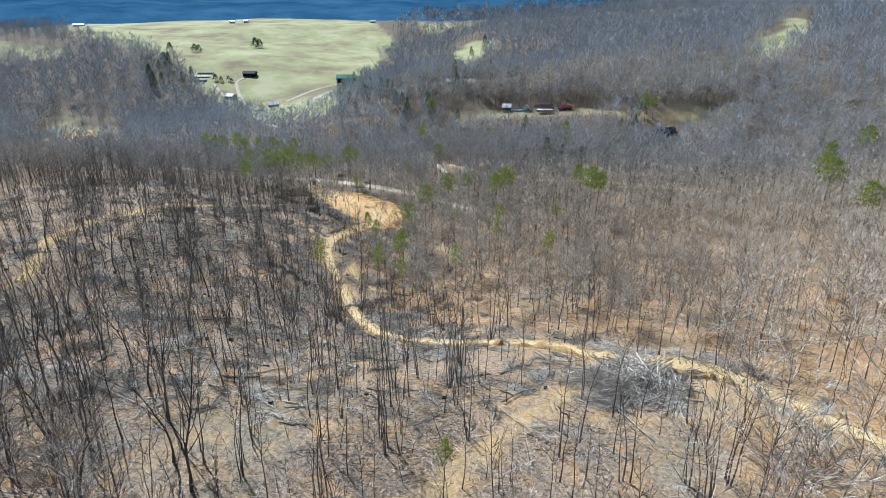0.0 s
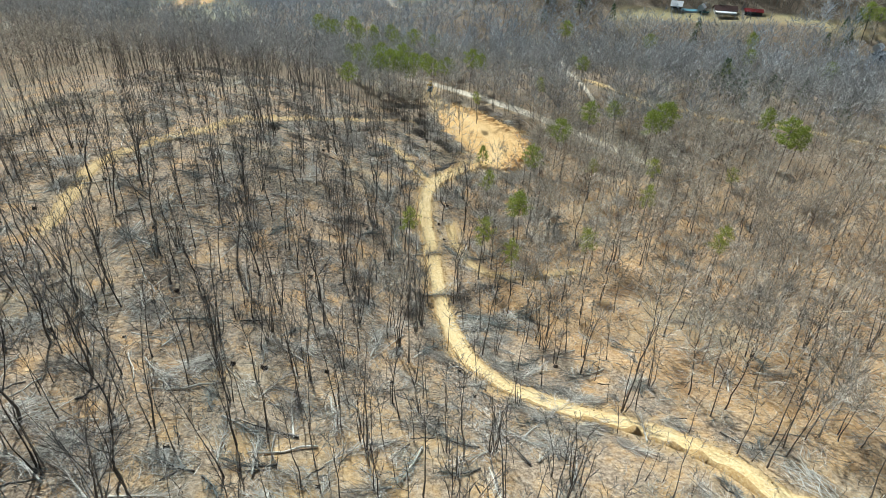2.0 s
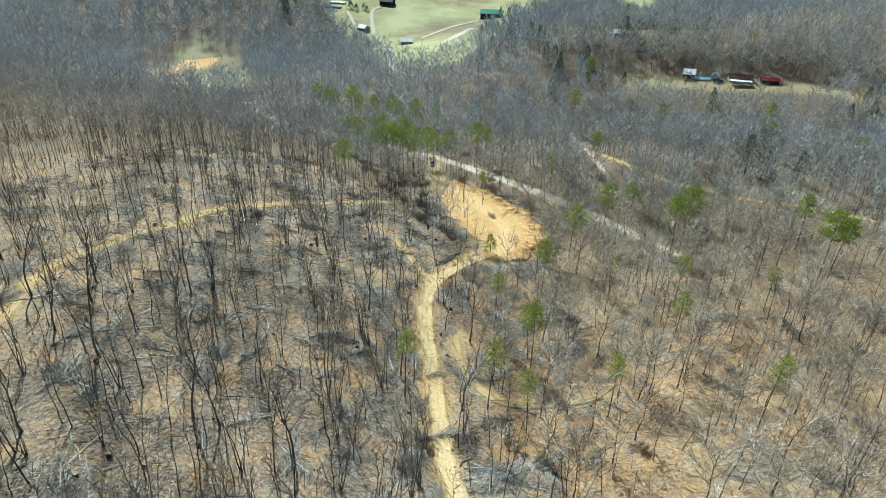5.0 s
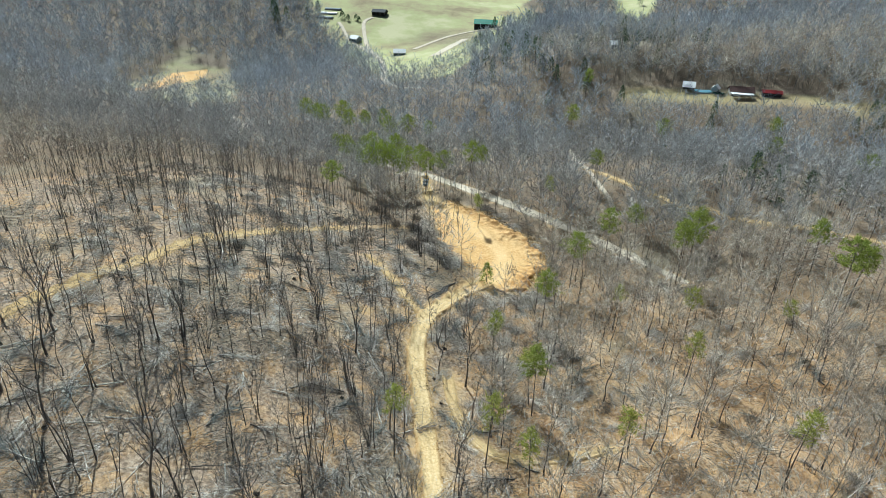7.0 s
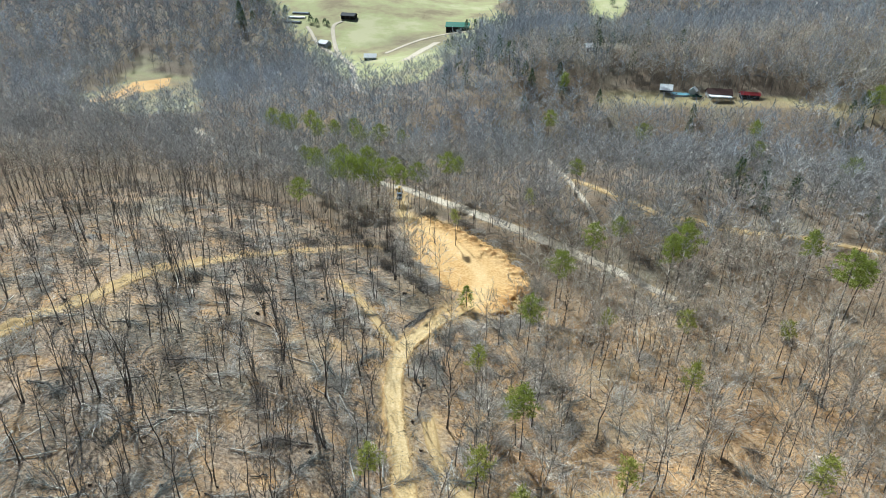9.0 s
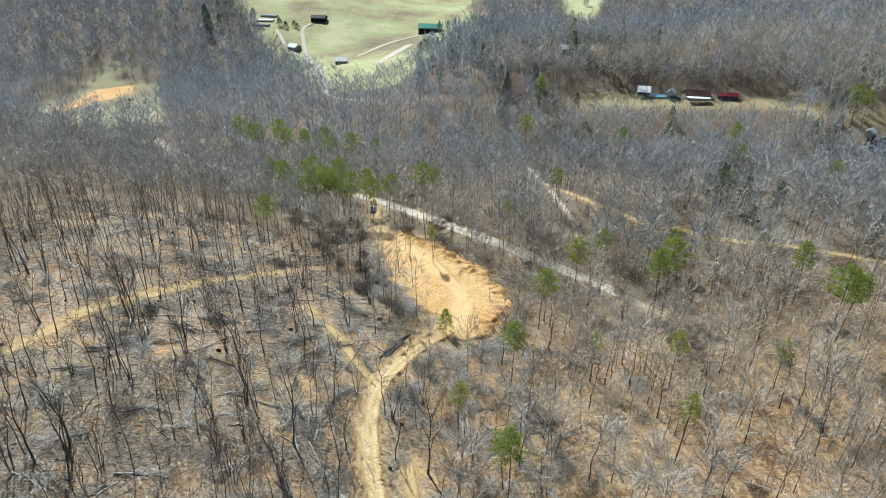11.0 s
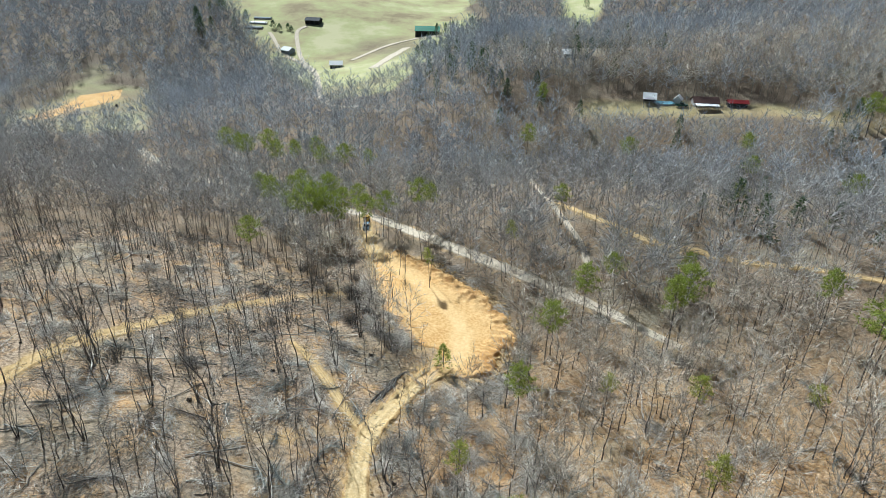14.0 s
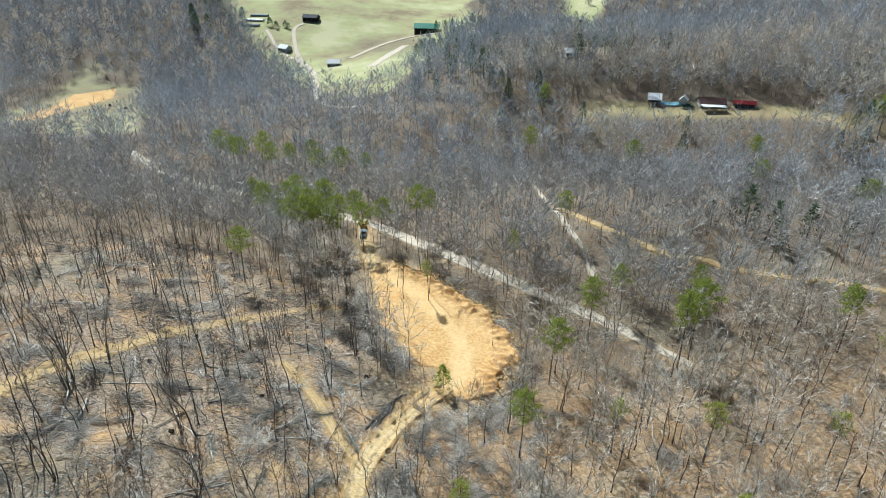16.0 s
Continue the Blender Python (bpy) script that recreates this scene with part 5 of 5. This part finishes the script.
def clay_clods():
    """Lumps of dug clay beside the road and on the spoil of the clearing."""
    t = (1 + 5 ** 0.5) / 2
    ico = np.array([(-1, t, 0), (1, t, 0), (-1, -t, 0), (1, -t, 0), (0, -1, t), (0, 1, t), (0, -1, -t), (0, 1, -t), (t, 0, -1), (t, 0, 1), (-t, 0, -1), (-t, 0, 1)]) / 1.9
    tri = np.array([(0, 11, 5), (0, 5, 1), (0, 1, 7), (0, 7, 10), (0, 10, 11), (1, 5, 9), (5, 11, 4), (11, 10, 2), (10, 7, 6), (7, 1, 8), (3, 9, 4), (3, 4, 2), (3, 2, 6), (3, 6, 8), (3, 8, 9), (4, 9, 5), (2, 4, 11), (6, 2, 10), (8, 6, 7), (9, 8, 1)])
    pieces = []
    spots = []
    for k in range(900):
        i = int(rng.uniform(30, len(MAIN_ROAD) - 2))
        d = MAIN_ROAD[i + 1] - MAIN_ROAD[i]
        d /= np.hypot(*d)
        side = 1 if rng.random() < 0.6 else -1
        o = side * (1.5 + abs(rng.normal()) * 0.8)
        a, b = MAIN_ROAD[i] + np.array([d[1], -d[0]]) * o
        spots.append((a, b, rng.uniform(0.05, 0.22)))
    outer = curve(SPOIL_LINE, 0.5)
    for k in range(700):
        a, b = outer[int(rng.integers(0, len(outer)))] + rng.normal(size=2) * 1.3
        spots.append((a, b, rng.uniform(0.08, 0.38)))
    for a, b, r0 in spots:
        v = ico * (r0 * rng.uniform(0.7, 1.3, (12, 1))) * [1, 1, 0.7]
        c, sn = np.cos(a * 9), np.sin(a * 9)
        v = np.stack([v[:, 0] * c - v[:, 1] * sn + a, v[:, 0] * sn + v[:, 1] * c + b, v[:, 2] + float(land(a, b)) + 0.2 + r0 * 0.3], 1)
        pieces.append((v, tri))
    v, f = joined(pieces)
    tagged(new("clay_clods", mesh_of("clay_clods", v, f, [ROAD], rough=np.repeat(rng.uniform(0, 1, len(pieces)), 12))), "lumps of dug yellow clay beside the road", "clods", kind="stuff")


clay_clods()


for a, b, s in [(31, 90, 1.7), (36, 92, 1.6), (29, 86, 1.4), (38, 87, 1.4), (34, 96, 1.3), (26, 91, 1.3)]:
    plant(brush_things[int(rng.integers(0, 4))], heaped(a, b, rng.random() * 6.28, s, 1.8), planted)
for a, b, s, q in [(38, 86, 0.8, 3.5), (27, 87, 0.7, 1.2), (25, 95, 0.6, 5.8), (36, 81, 0.8, 0.9), (22, 66, 1.0, 1.9), (18, 63, 0.9, 1.2), (24, 70, 0.8, 2.4), (62, 97, 0.9, 2.6), (59, 99, 0.8, 2.9)]:
    plant(fallen_things[int(rng.integers(0, 3))], lying(a, b, q, s), planted)


# ---- buildings ----
def box(bm, x0, x1, y0, y1, z0, z1, bevel=0.0):
    v = [bm.verts.new(c) for c in [(x0, y0, z0), (x1, y0, z0), (x1, y1, z0), (x0, y1, z0), (x0, y0, z1), (x1, y0, z1), (x1, y1, z1), (x0, y1, z1)]]
    fs = [bm.faces.new([v[i] for i in q]) for q in [(3, 2, 1, 0), (4, 5, 6, 7), (0, 1, 5, 4), (1, 2, 6, 5), (2, 3, 7, 6), (3, 0, 4, 7)]]
    if bevel:
        es = {e for f in fs for e in f.edges}
        bmesh.ops.bevel(bm, geom=list(es), offset=bevel, segments=2, affect="EDGES")


def block(name, parent, mat, *boxes, bevel=0.0, label=""):
    bm = bmesh.new()
    for q in boxes:
        box(bm, *q, bevel=bevel)
    me = bpy.data.meshes.new(name)
    bm.to_mesh(me)
    bm.free()
    me.materials.append(mat)
    return part(name, me, parent, label)


def gable(name, parent, mat, L, W, z0, rise, over=0.5, thick=0.18, label=""):
    """Two roof slopes with thickness, ridge along x."""
    a, b = L / 2 + over, W / 2 + over
    drop = rise * over / (W / 2)
    v = []
    for dz in (0, thick):
        for sx in (-a, a):
            v += [(sx, -b, z0 - drop + dz), (sx, 0, z0 + rise + dz), (sx, b, z0 - drop + dz)]
    f = [(0, 1, 4, 3), (1, 2, 5, 4), (6, 9, 10, 7), (7, 10, 11, 8), (0, 3, 9, 6), (2, 8, 11, 5), (0, 6, 7, 1), (1, 7, 8, 2), (3, 4, 10, 9), (4, 5, 11, 10)]
    me = bpy.data.meshes.new(name)
    me.from_pydata(v, [], f)
    me.materials.append(mat)
    return part(name, me, parent, label)


def gable_walls(parent, mat, L, W, h, rise, label=""):
    """Four walls with pointed ends, as one shell on the ground."""
    a, b, u = L / 2, W / 2, 0.2
    v = [(-a, -b, -1.5), (a, -b, -1.5), (a, b, -1.5), (-a, b, -1.5), (-a, -b, h), (a, -b, h), (a, b, h), (-a, b, h), (-a, 0, h + rise - u), (a, 0, h + rise - u)]
    f = [(0, 1, 5, 4), (2, 3, 7, 6), (1, 2, 6, 9, 5), (3, 0, 4, 8, 7)]
    me = bpy.data.meshes.new("wall")
    me.from_pydata(v, [], f)
    me.materials.append(mat)
    return part("wall", me, parent, label)


GREEN_ROOF = paint_material("green_metal_roof", (0.02, 0.24, 0.15), 0.4, 0.0, 0.2)
DARK_ROOF = paint_material("dark_shingles", (0.055, 0.06, 0.07), 0.8)
PALE_ROOF = paint_material("pale_metal_roof", (0.84, 0.85, 0.86), 0.4, 0.0, 0.1)
BROWN_ROOF = paint_material("brown_shingles", (0.13, 0.075, 0.065), 0.85)
RED_ROOF = paint_material("red_metal_roof", (0.32, 0.035, 0.04), 0.5)
WHITE_WALL = paint_material("white_siding", (0.75, 0.75, 0.73), 0.7, 0, 0.12)
GREY_WALL = paint_material("blue_grey_siding", (0.30, 0.35, 0.40), 0.7)
DARK_WALL = paint_material("dark_boards", (0.05, 0.05, 0.05), 0.9)
BLUE_COVER = paint_material("pale_blue_cover", (0.28, 0.60, 0.74), 0.4, 0, 0.1)
PANE = paint_material("dark_window_glass", (0.03, 0.04, 0.05), 0.15)
CAR_BLUE = paint_material("blue_grey_car_paint", (0.20, 0.29, 0.36), 0.3, 0.3, 0.1)
CAR_GREEN = paint_material("dark_green_car_paint", (0.05, 0.12, 0.09), 0.3, 0.3, 0.1)
YELLOW = paint_material("machine_yellow", (0.70, 0.46, 0.06), 0.5)
RUBBER = paint_material("black_rubber", (0.02, 0.02, 0.02), 0.8)
STEEL = paint_material("worn_steel", (0.22, 0.20, 0.18), 0.5, 0.5)


def house(name, x, y, turn, L, W, h, rise, wall, roof, label, category="house", windows=3, door=True, group=""):
    ob = tagged(new(name), label, category, group)
    gable_walls(ob, wall, L, W, h, rise)
    gable("roof", ob, roof, L, W, h, rise)
    for k in range(windows):
        wx = -L / 2 + L * (k + 0.5 + 0.5 * door) / (windows + door * 1.0)
        fr = block("window", ob, WHITE_WALL, (wx - 0.6, wx + 0.6, -W / 2 - 0.06, -W / 2 + 0.02, 0.9, 2.1))
        pane = block("pane", fr, PANE, (wx - 0.5, wx + 0.5, -W / 2 - 0.08, -W / 2 - 0.05, 1.0, 2.0))
    if door:
        block("door", ob, DARK_WALL, (-L / 2 + 0.5, -L / 2 + 1.5, -W / 2 - 0.08, -W / 2 + 0.02, 0.05, 2.1))
    ob.matrix_basis = Matrix.Translation((x, y, float(land(x, y)) - 0.6)) @ Matrix.Rotation(radians(turn), 4, "Z")
    return ob


def barn(x, y, turn, L, W, h, rise, wall, roof, label):
    ob = tagged(new("barn"), label, "barn")
    gable_walls(ob, wall, L, W, h, rise)
    gable("roof", ob, roof, L, W, h, rise, 0.6)
    # Black panels on the front wall paint the shade of open bays.
    for k in range(3):
        dx = -L / 2 + L * (k + 0.5) / 3
        block("door", ob, RUBBER, (dx - L / 9, dx + L / 9, -W / 2 - 0.08, -W / 2 + 0.02, 0, h * 0.8))
    ob.matrix_basis = Matrix.Translation((x, y, float(land(x, y)) - 0.6)) @ Matrix.Rotation(radians(turn), 4, "Z")
    return ob


barn(-101.5, 668, 4, 20, 11, 4.5, 3.0, DARK_WALL, GREEN_ROOF, "long dark barn with a bright green metal roof")
barn(-208, 686, -4, 13, 8, 3.2, 2.0, DARK_WALL, DARK_ROOF, "dark weathered barn in a pasture")
house("house", -156.5, 578, 12, 9, 7, 3.0, 2.2, GREY_WALL, PALE_ROOF, "blue-grey farmhouse with a pale metal roof")
house("house", -210, 622, -25, 9, 7, 3.0, 2.2, GREY_WALL, PALE_ROOF, "small blue-grey farmhouse with a pale metal roof beside a lane")


def pole_shed(x, y, turn):
    ob = tagged(new("open_shed"), "open shed with a white sloping metal roof", "shed")
    for px in (-2.6, 2.6):
        for py in (-2.2, 2.2):
            block("post", ob, STEEL, (px - 0.1, px + 0.1, py - 0.1, py + 0.1, -0.6, 2.45 if py < 0 else 3.95))
    block("back_wall", ob, DARK_WALL, (-2.7, 2.7, 2.32, 2.44, -0.5, 3.95))
    r = block("roof", ob, PALE_ROOF, (-3.2, 3.2, -3.0, 3.0, 0, 0.14))
    r.matrix_basis = Matrix.Translation((0, 0, 3.25)) @ Matrix.Rotation(radians(19), 4, "X")
    ob.matrix_basis = Matrix.Translation((x, y, float(land(x, y)))) @ Matrix.Rotation(radians(turn), 4, "Z")


pole_shed(43, 421.5, -8)


def pool(x, y):
    ob = tagged(new("swimming_pool"), "round-ended pool under a pale blue cover", "pool")
    bm = bmesh.new()
    bmesh.ops.create_cone(bm, cap_ends=True, segments=28, radius1=3.4, radius2=3.4, depth=1.7)
    me = bpy.data.meshes.new("wall")
    bm.to_mesh(me)
    bm.free()
    me.materials.append(WHITE_WALL)
    part("wall", me, ob, "", Matrix.Translation((0, 0, -0.45)))
    bm = bmesh.new()
    bmesh.ops.create_cone(bm, cap_ends=True, segments=28, radius1=3.5, radius2=3.3, depth=0.12)
    me = bpy.data.meshes.new("cover")
    bm.to_mesh(me)
    bm.free()
    me.materials.append(BLUE_COVER)
    part("cover", me, ob, "pale blue cover", Matrix.Translation((0, 0, 0.46)))
    ob.matrix_basis = Matrix.Translation((x, y, float(land(x, y)) - 0.1)) @ Matrix.Diagonal((1.35, 1.1, 1, 1))


pool(50.3, 422)
house("garden_shed", 56.3, 423, 70, 4.0, 3.2, 2.5, 1.5, WHITE_WALL, PALE_ROOF, "small white gabled shed", "shed", 1, True)
house("house", 68, 421, 2, 11, 6, 2.3, 1.9, WHITE_WALL, BROWN_ROOF, "long low white house with a brown shingle roof", "house", 4)


def porch(x, y):
    ob = tagged(new("carport"), "white flat-roofed carport in front of a house", "carport")
    for k in range(4):
        for py in (-1.4, 1.4):
            px = -4.6 + k * 3.07
            block("post", ob, WHITE_WALL, (px - 0.07, px + 0.07, py - 0.07, py + 0.07, -0.6, 2.06))
    block("roof", ob, PALE_ROOF, (-5.2, 5.2, -2.4, 2.0, 2.05, 2.2), bevel=0.03)
    ob.matrix_basis = Matrix.Translation((x, y, float(land(x, y))))


porch(67.5, 414.3)
house("shed", 82, 419.5, -3, 8.5, 3.4, 2.6, 0.9, DARK_WALL, RED_ROOF, "long dark shed with a red metal roof", "shed", 0, True)
house("house", 139, 384, 20, 12, 8, 3.0, 2.2, DARK_WALL, DARK_ROOF, "dark-roofed house under bare trees", "house", 3)
house("garden_shed", 136, 392, 50, 4.0, 3.0, 2.5, 1.2, WHITE_WALL, PALE_ROOF, "small white metal-roofed shed beside a dark house", "shed", 0)
for hx, hy, hl in [(-590, 1060, 16), (-350, 1090, 9), (281, 950, 12), (-330, 1100, 7), (-120, 1120, 9)]:
    house("house", hx, hy, 10, hl, 7, 3, 2, WHITE_WALL, PALE_ROOF, "far white house on a hilltop", "house", 2, True, "hilltop houses")
for k in range(3):
    ob = tagged(new("garden_tunnel"), "long pale plastic growing tunnel in a field", "greenhouse", "growing tunnels")
    a = np.linspace(0, np.pi, 9)
    v = [(sx, -np.cos(q) * 2.2, np.sin(q) * 1.6) for sx in (-8, 8) for q in a]
    me = bpy.data.meshes.new("cover")
    me.from_pydata(v, [], [(i, i + 1, i + 10, i + 9) for i in range(8)] + [tuple(range(8, -1, -1)), tuple(range(9, 18))])
    me.materials.append(PALE_ROOF if k == 1 else GREY_WALL)
    part("cover", me, ob)
    block("sill", ob, STEEL, (-8.05, 8.05, -2.3, -2.15, -0.5, 0.25), (-8.05, 8.05, 2.15, 2.3, -0.5, 0.25))
    ob.matrix_basis = Matrix.Translation((-257, 668 + 11 * k, float(land(-257, 668 + 11 * k))))


# ---- vehicles ----
def wheel(parent, x, y, r=0.38, w=0.25):
    bm = bmesh.new()
    bmesh.ops.create_cone(bm, cap_ends=True, segments=18, radius1=r, radius2=r, depth=w)
    bmesh.ops.bevel(bm, geom=[e for e in bm.edges if e.calc_face_angle(0) > 1], offset=0.05, segments=2, affect="EDGES")
    me = bpy.data.meshes.new("wheel")
    bm.to_mesh(me)
    bm.free()
    me.materials.append(RUBBER)
    wh = part("wheel", me, parent, "", Matrix.Translation((x, y, r)) @ Matrix.Rotation(radians(90), 4, "X"))
    bm = bmesh.new()
    bmesh.ops.create_cone(bm, cap_ends=True, segments=14, radius1=r * 0.6, radius2=r * 0.55, depth=w + 0.04)
    me = bpy.data.meshes.new("rim")
    bm.to_mesh(me)
    bm.free()
    me.materials.append(STEEL)
    part("rim", me, wh)


def pickup(x, y, turn, paint, label):
    ob = tagged(new("pickup_truck"), label, "pickup truck")
    block("body", ob, paint, (-2.7, 2.7, -0.95, 0.95, 0.5, 0.72), (0.9, 2.65, -0.93, 0.93, 0.72, 1.15), (-2.7, -0.7, -0.95, -0.82, 0.72, 1.2), (-2.7, -0.7, 0.82, 0.95, 0.72, 1.2), (-2.7, -2.58, -0.82, 0.82, 0.72, 1.2), (-0.72, 0.95, -0.93, 0.93, 0.72, 1.2), bevel=0.05)
    bm = bmesh.new()
    v = [bm.verts.new(c) for c in [(-0.7, -0.88, 1.2), (0.95, -0.88, 1.2), (0.95, 0.88, 1.2), (-0.7, 0.88, 1.2), (-0.55, -0.74, 1.82), (0.35, -0.74, 1.82), (0.35, 0.74, 1.82), (-0.55, 0.74, 1.82)]]
    for q in [(4, 5, 6, 7), (0, 1, 5, 4), (1, 2, 6, 5), (2, 3, 7, 6), (3, 0, 4, 7)]:
        bm.faces.new([v[i] for i in q])
    me = bpy.data.meshes.new("cab_glass")
    bm.to_mesh(me)
    bm.free()
    me.materials.append(PANE)
    part("cab_glass", me, ob, "dark glass all round the cab")
    block("roof", ob, paint, (-0.58, 0.38, -0.76, 0.76, 1.8, 1.88), bevel=0.03)
    block("bumper", ob, STEEL, (2.66, 2.82, -0.9, 0.9, 0.45, 0.68), (-2.85, -2.7, -0.9, 0.9, 0.45, 0.66), bevel=0.03)
    for wx in (-1.75, 1.75):
        for wy in (-0.84, 0.84):
            wheel(ob, wx, wy)
    ob.matrix_basis = Matrix.Translation((x, y, float(land(x, y)) + 0.12)) @ Matrix.Rotation(radians(turn), 4, "Z")


def dozer(x, y, turn):
    ob = tagged(new("bulldozer"), "small yellow tracked bulldozer with a black cab", "bulldozer")
    for s in (-0.85, 0.85):
        bm = bmesh.new()
        a = [(-1.3, 0.35), (-1.1, 0.05), (1.1, 0.05), (1.35, 0.4), (1.1, 0.75), (-1.1, 0.75)]
        lo = [bm.verts.new((px, s - 0.22, pz)) for px, pz in a]
        hi = [bm.verts.new((px, s + 0.22, pz)) for px, pz in a]
        bm.faces.new(lo)
        bm.faces.new(hi[::-1])
        for k in range(6):
            bm.faces.new([lo[k], hi[k], hi[(k + 1) % 6], lo[(k + 1) % 6]])
        bmesh.ops.recalc_face_normals(bm, faces=bm.faces)
        me = bpy.data.meshes.new("track")
        bm.to_mesh(me)
        bm.free()
        me.materials.append(RUBBER)
        part("track", me, ob, "black crawler track")
    block("body", ob, YELLOW, (-1.0, 1.5, -0.55, 0.55, 0.5, 1.3), (-1.2, -0.9, -0.6, 0.6, 0.6, 1.2), bevel=0.05)
    for px in (-0.75, 0.35):
        for py in (-0.55, 0.55):
            block("cab_post", ob, RUBBER, (px - 0.05, px + 0.05, py - 0.05, py + 0.05, 1.25, 2.3))
    block("cab_roof", ob, YELLOW, (-0.9, 0.5, -0.7, 0.7, 2.3, 2.4), bevel=0.03)
    block("seat", ob, RUBBER, (-0.6, -0.1, -0.3, 0.3, 1.3, 1.75), bevel=0.04)
    block("blade", ob, YELLOW, (1.85, 1.97, -1.25, 1.25, 0.1, 0.95), (1.4, 1.86, -0.75, -0.6, 0.35, 0.5), (1.4, 1.86, 0.6, 0.75, 0.35, 0.5), bevel=0.02)
    ob.matrix_basis = Matrix.Translation((x, y, float(land(x, y)) + 0.14)) @ Matrix.Rotation(radians(turn), 4, "Z")


pickup(-65.2, 302.5, 100, CAR_BLUE, "blue-grey pickup truck parked on the dirt access")
dozer(-66.8, 309.5, 110)
pickup(57, 417.3, 10, CAR_GREEN, "dark green pickup truck parked by a shed")
house("house", 6, 463, 15, 7, 5, 2.6, 1.6, WHITE_WALL, PALE_ROOF, "small white house at the edge of far woods", "house", 2)


# ---- field fence and bales ----
def field_fence(x0, y0, x1, y1, posts):
    ob = tagged(new("fence"), "low wooden post fence along a ploughed field", "fence")
    for k in range(posts):
        a, b = x0 + (x1 - x0) * k / (posts - 1), y0 + (y1 - y0) * k / (posts - 1)
        p = block("post", ob, DARK_WALL, (-0.12, 0.12, -0.12, 0.12, -0.4, 1.5), bevel=0.02)
        p.matrix_basis = Matrix.Translation((a, b, float(land(a, b))))
    return ob


field_fence(-279.5, 447, -280, 506, 16)


def hay_bale(x, y, turn):
    bm = bmesh.new()
    bmesh.ops.create_cone(bm, cap_ends=True, segments=20, radius1=0.8, radius2=0.8, depth=1.3)
    bmesh.ops.bevel(bm, geom=[e for e in bm.edges if e.calc_face_angle(0) > 1], offset=0.08, segments=2, affect="EDGES")
    me = bpy.data.meshes.new("hay_bale")
    bm.to_mesh(me)
    bm.free()
    me.materials.append(DARKWOOD)
    ob = tagged(new("hay_bale", me), "dark weathered round hay bale in a field", "hay bale", "field bales")
    ob.matrix_basis = Matrix.Translation((x, y, float(land(x, y)) + 0.75)) @ Matrix.Rotation(radians(turn), 4, "Z") @ Matrix.Rotation(radians(90), 4, "X")


hay_bale(-278, 488, 20)
hay_bale(-262, 480, 70)
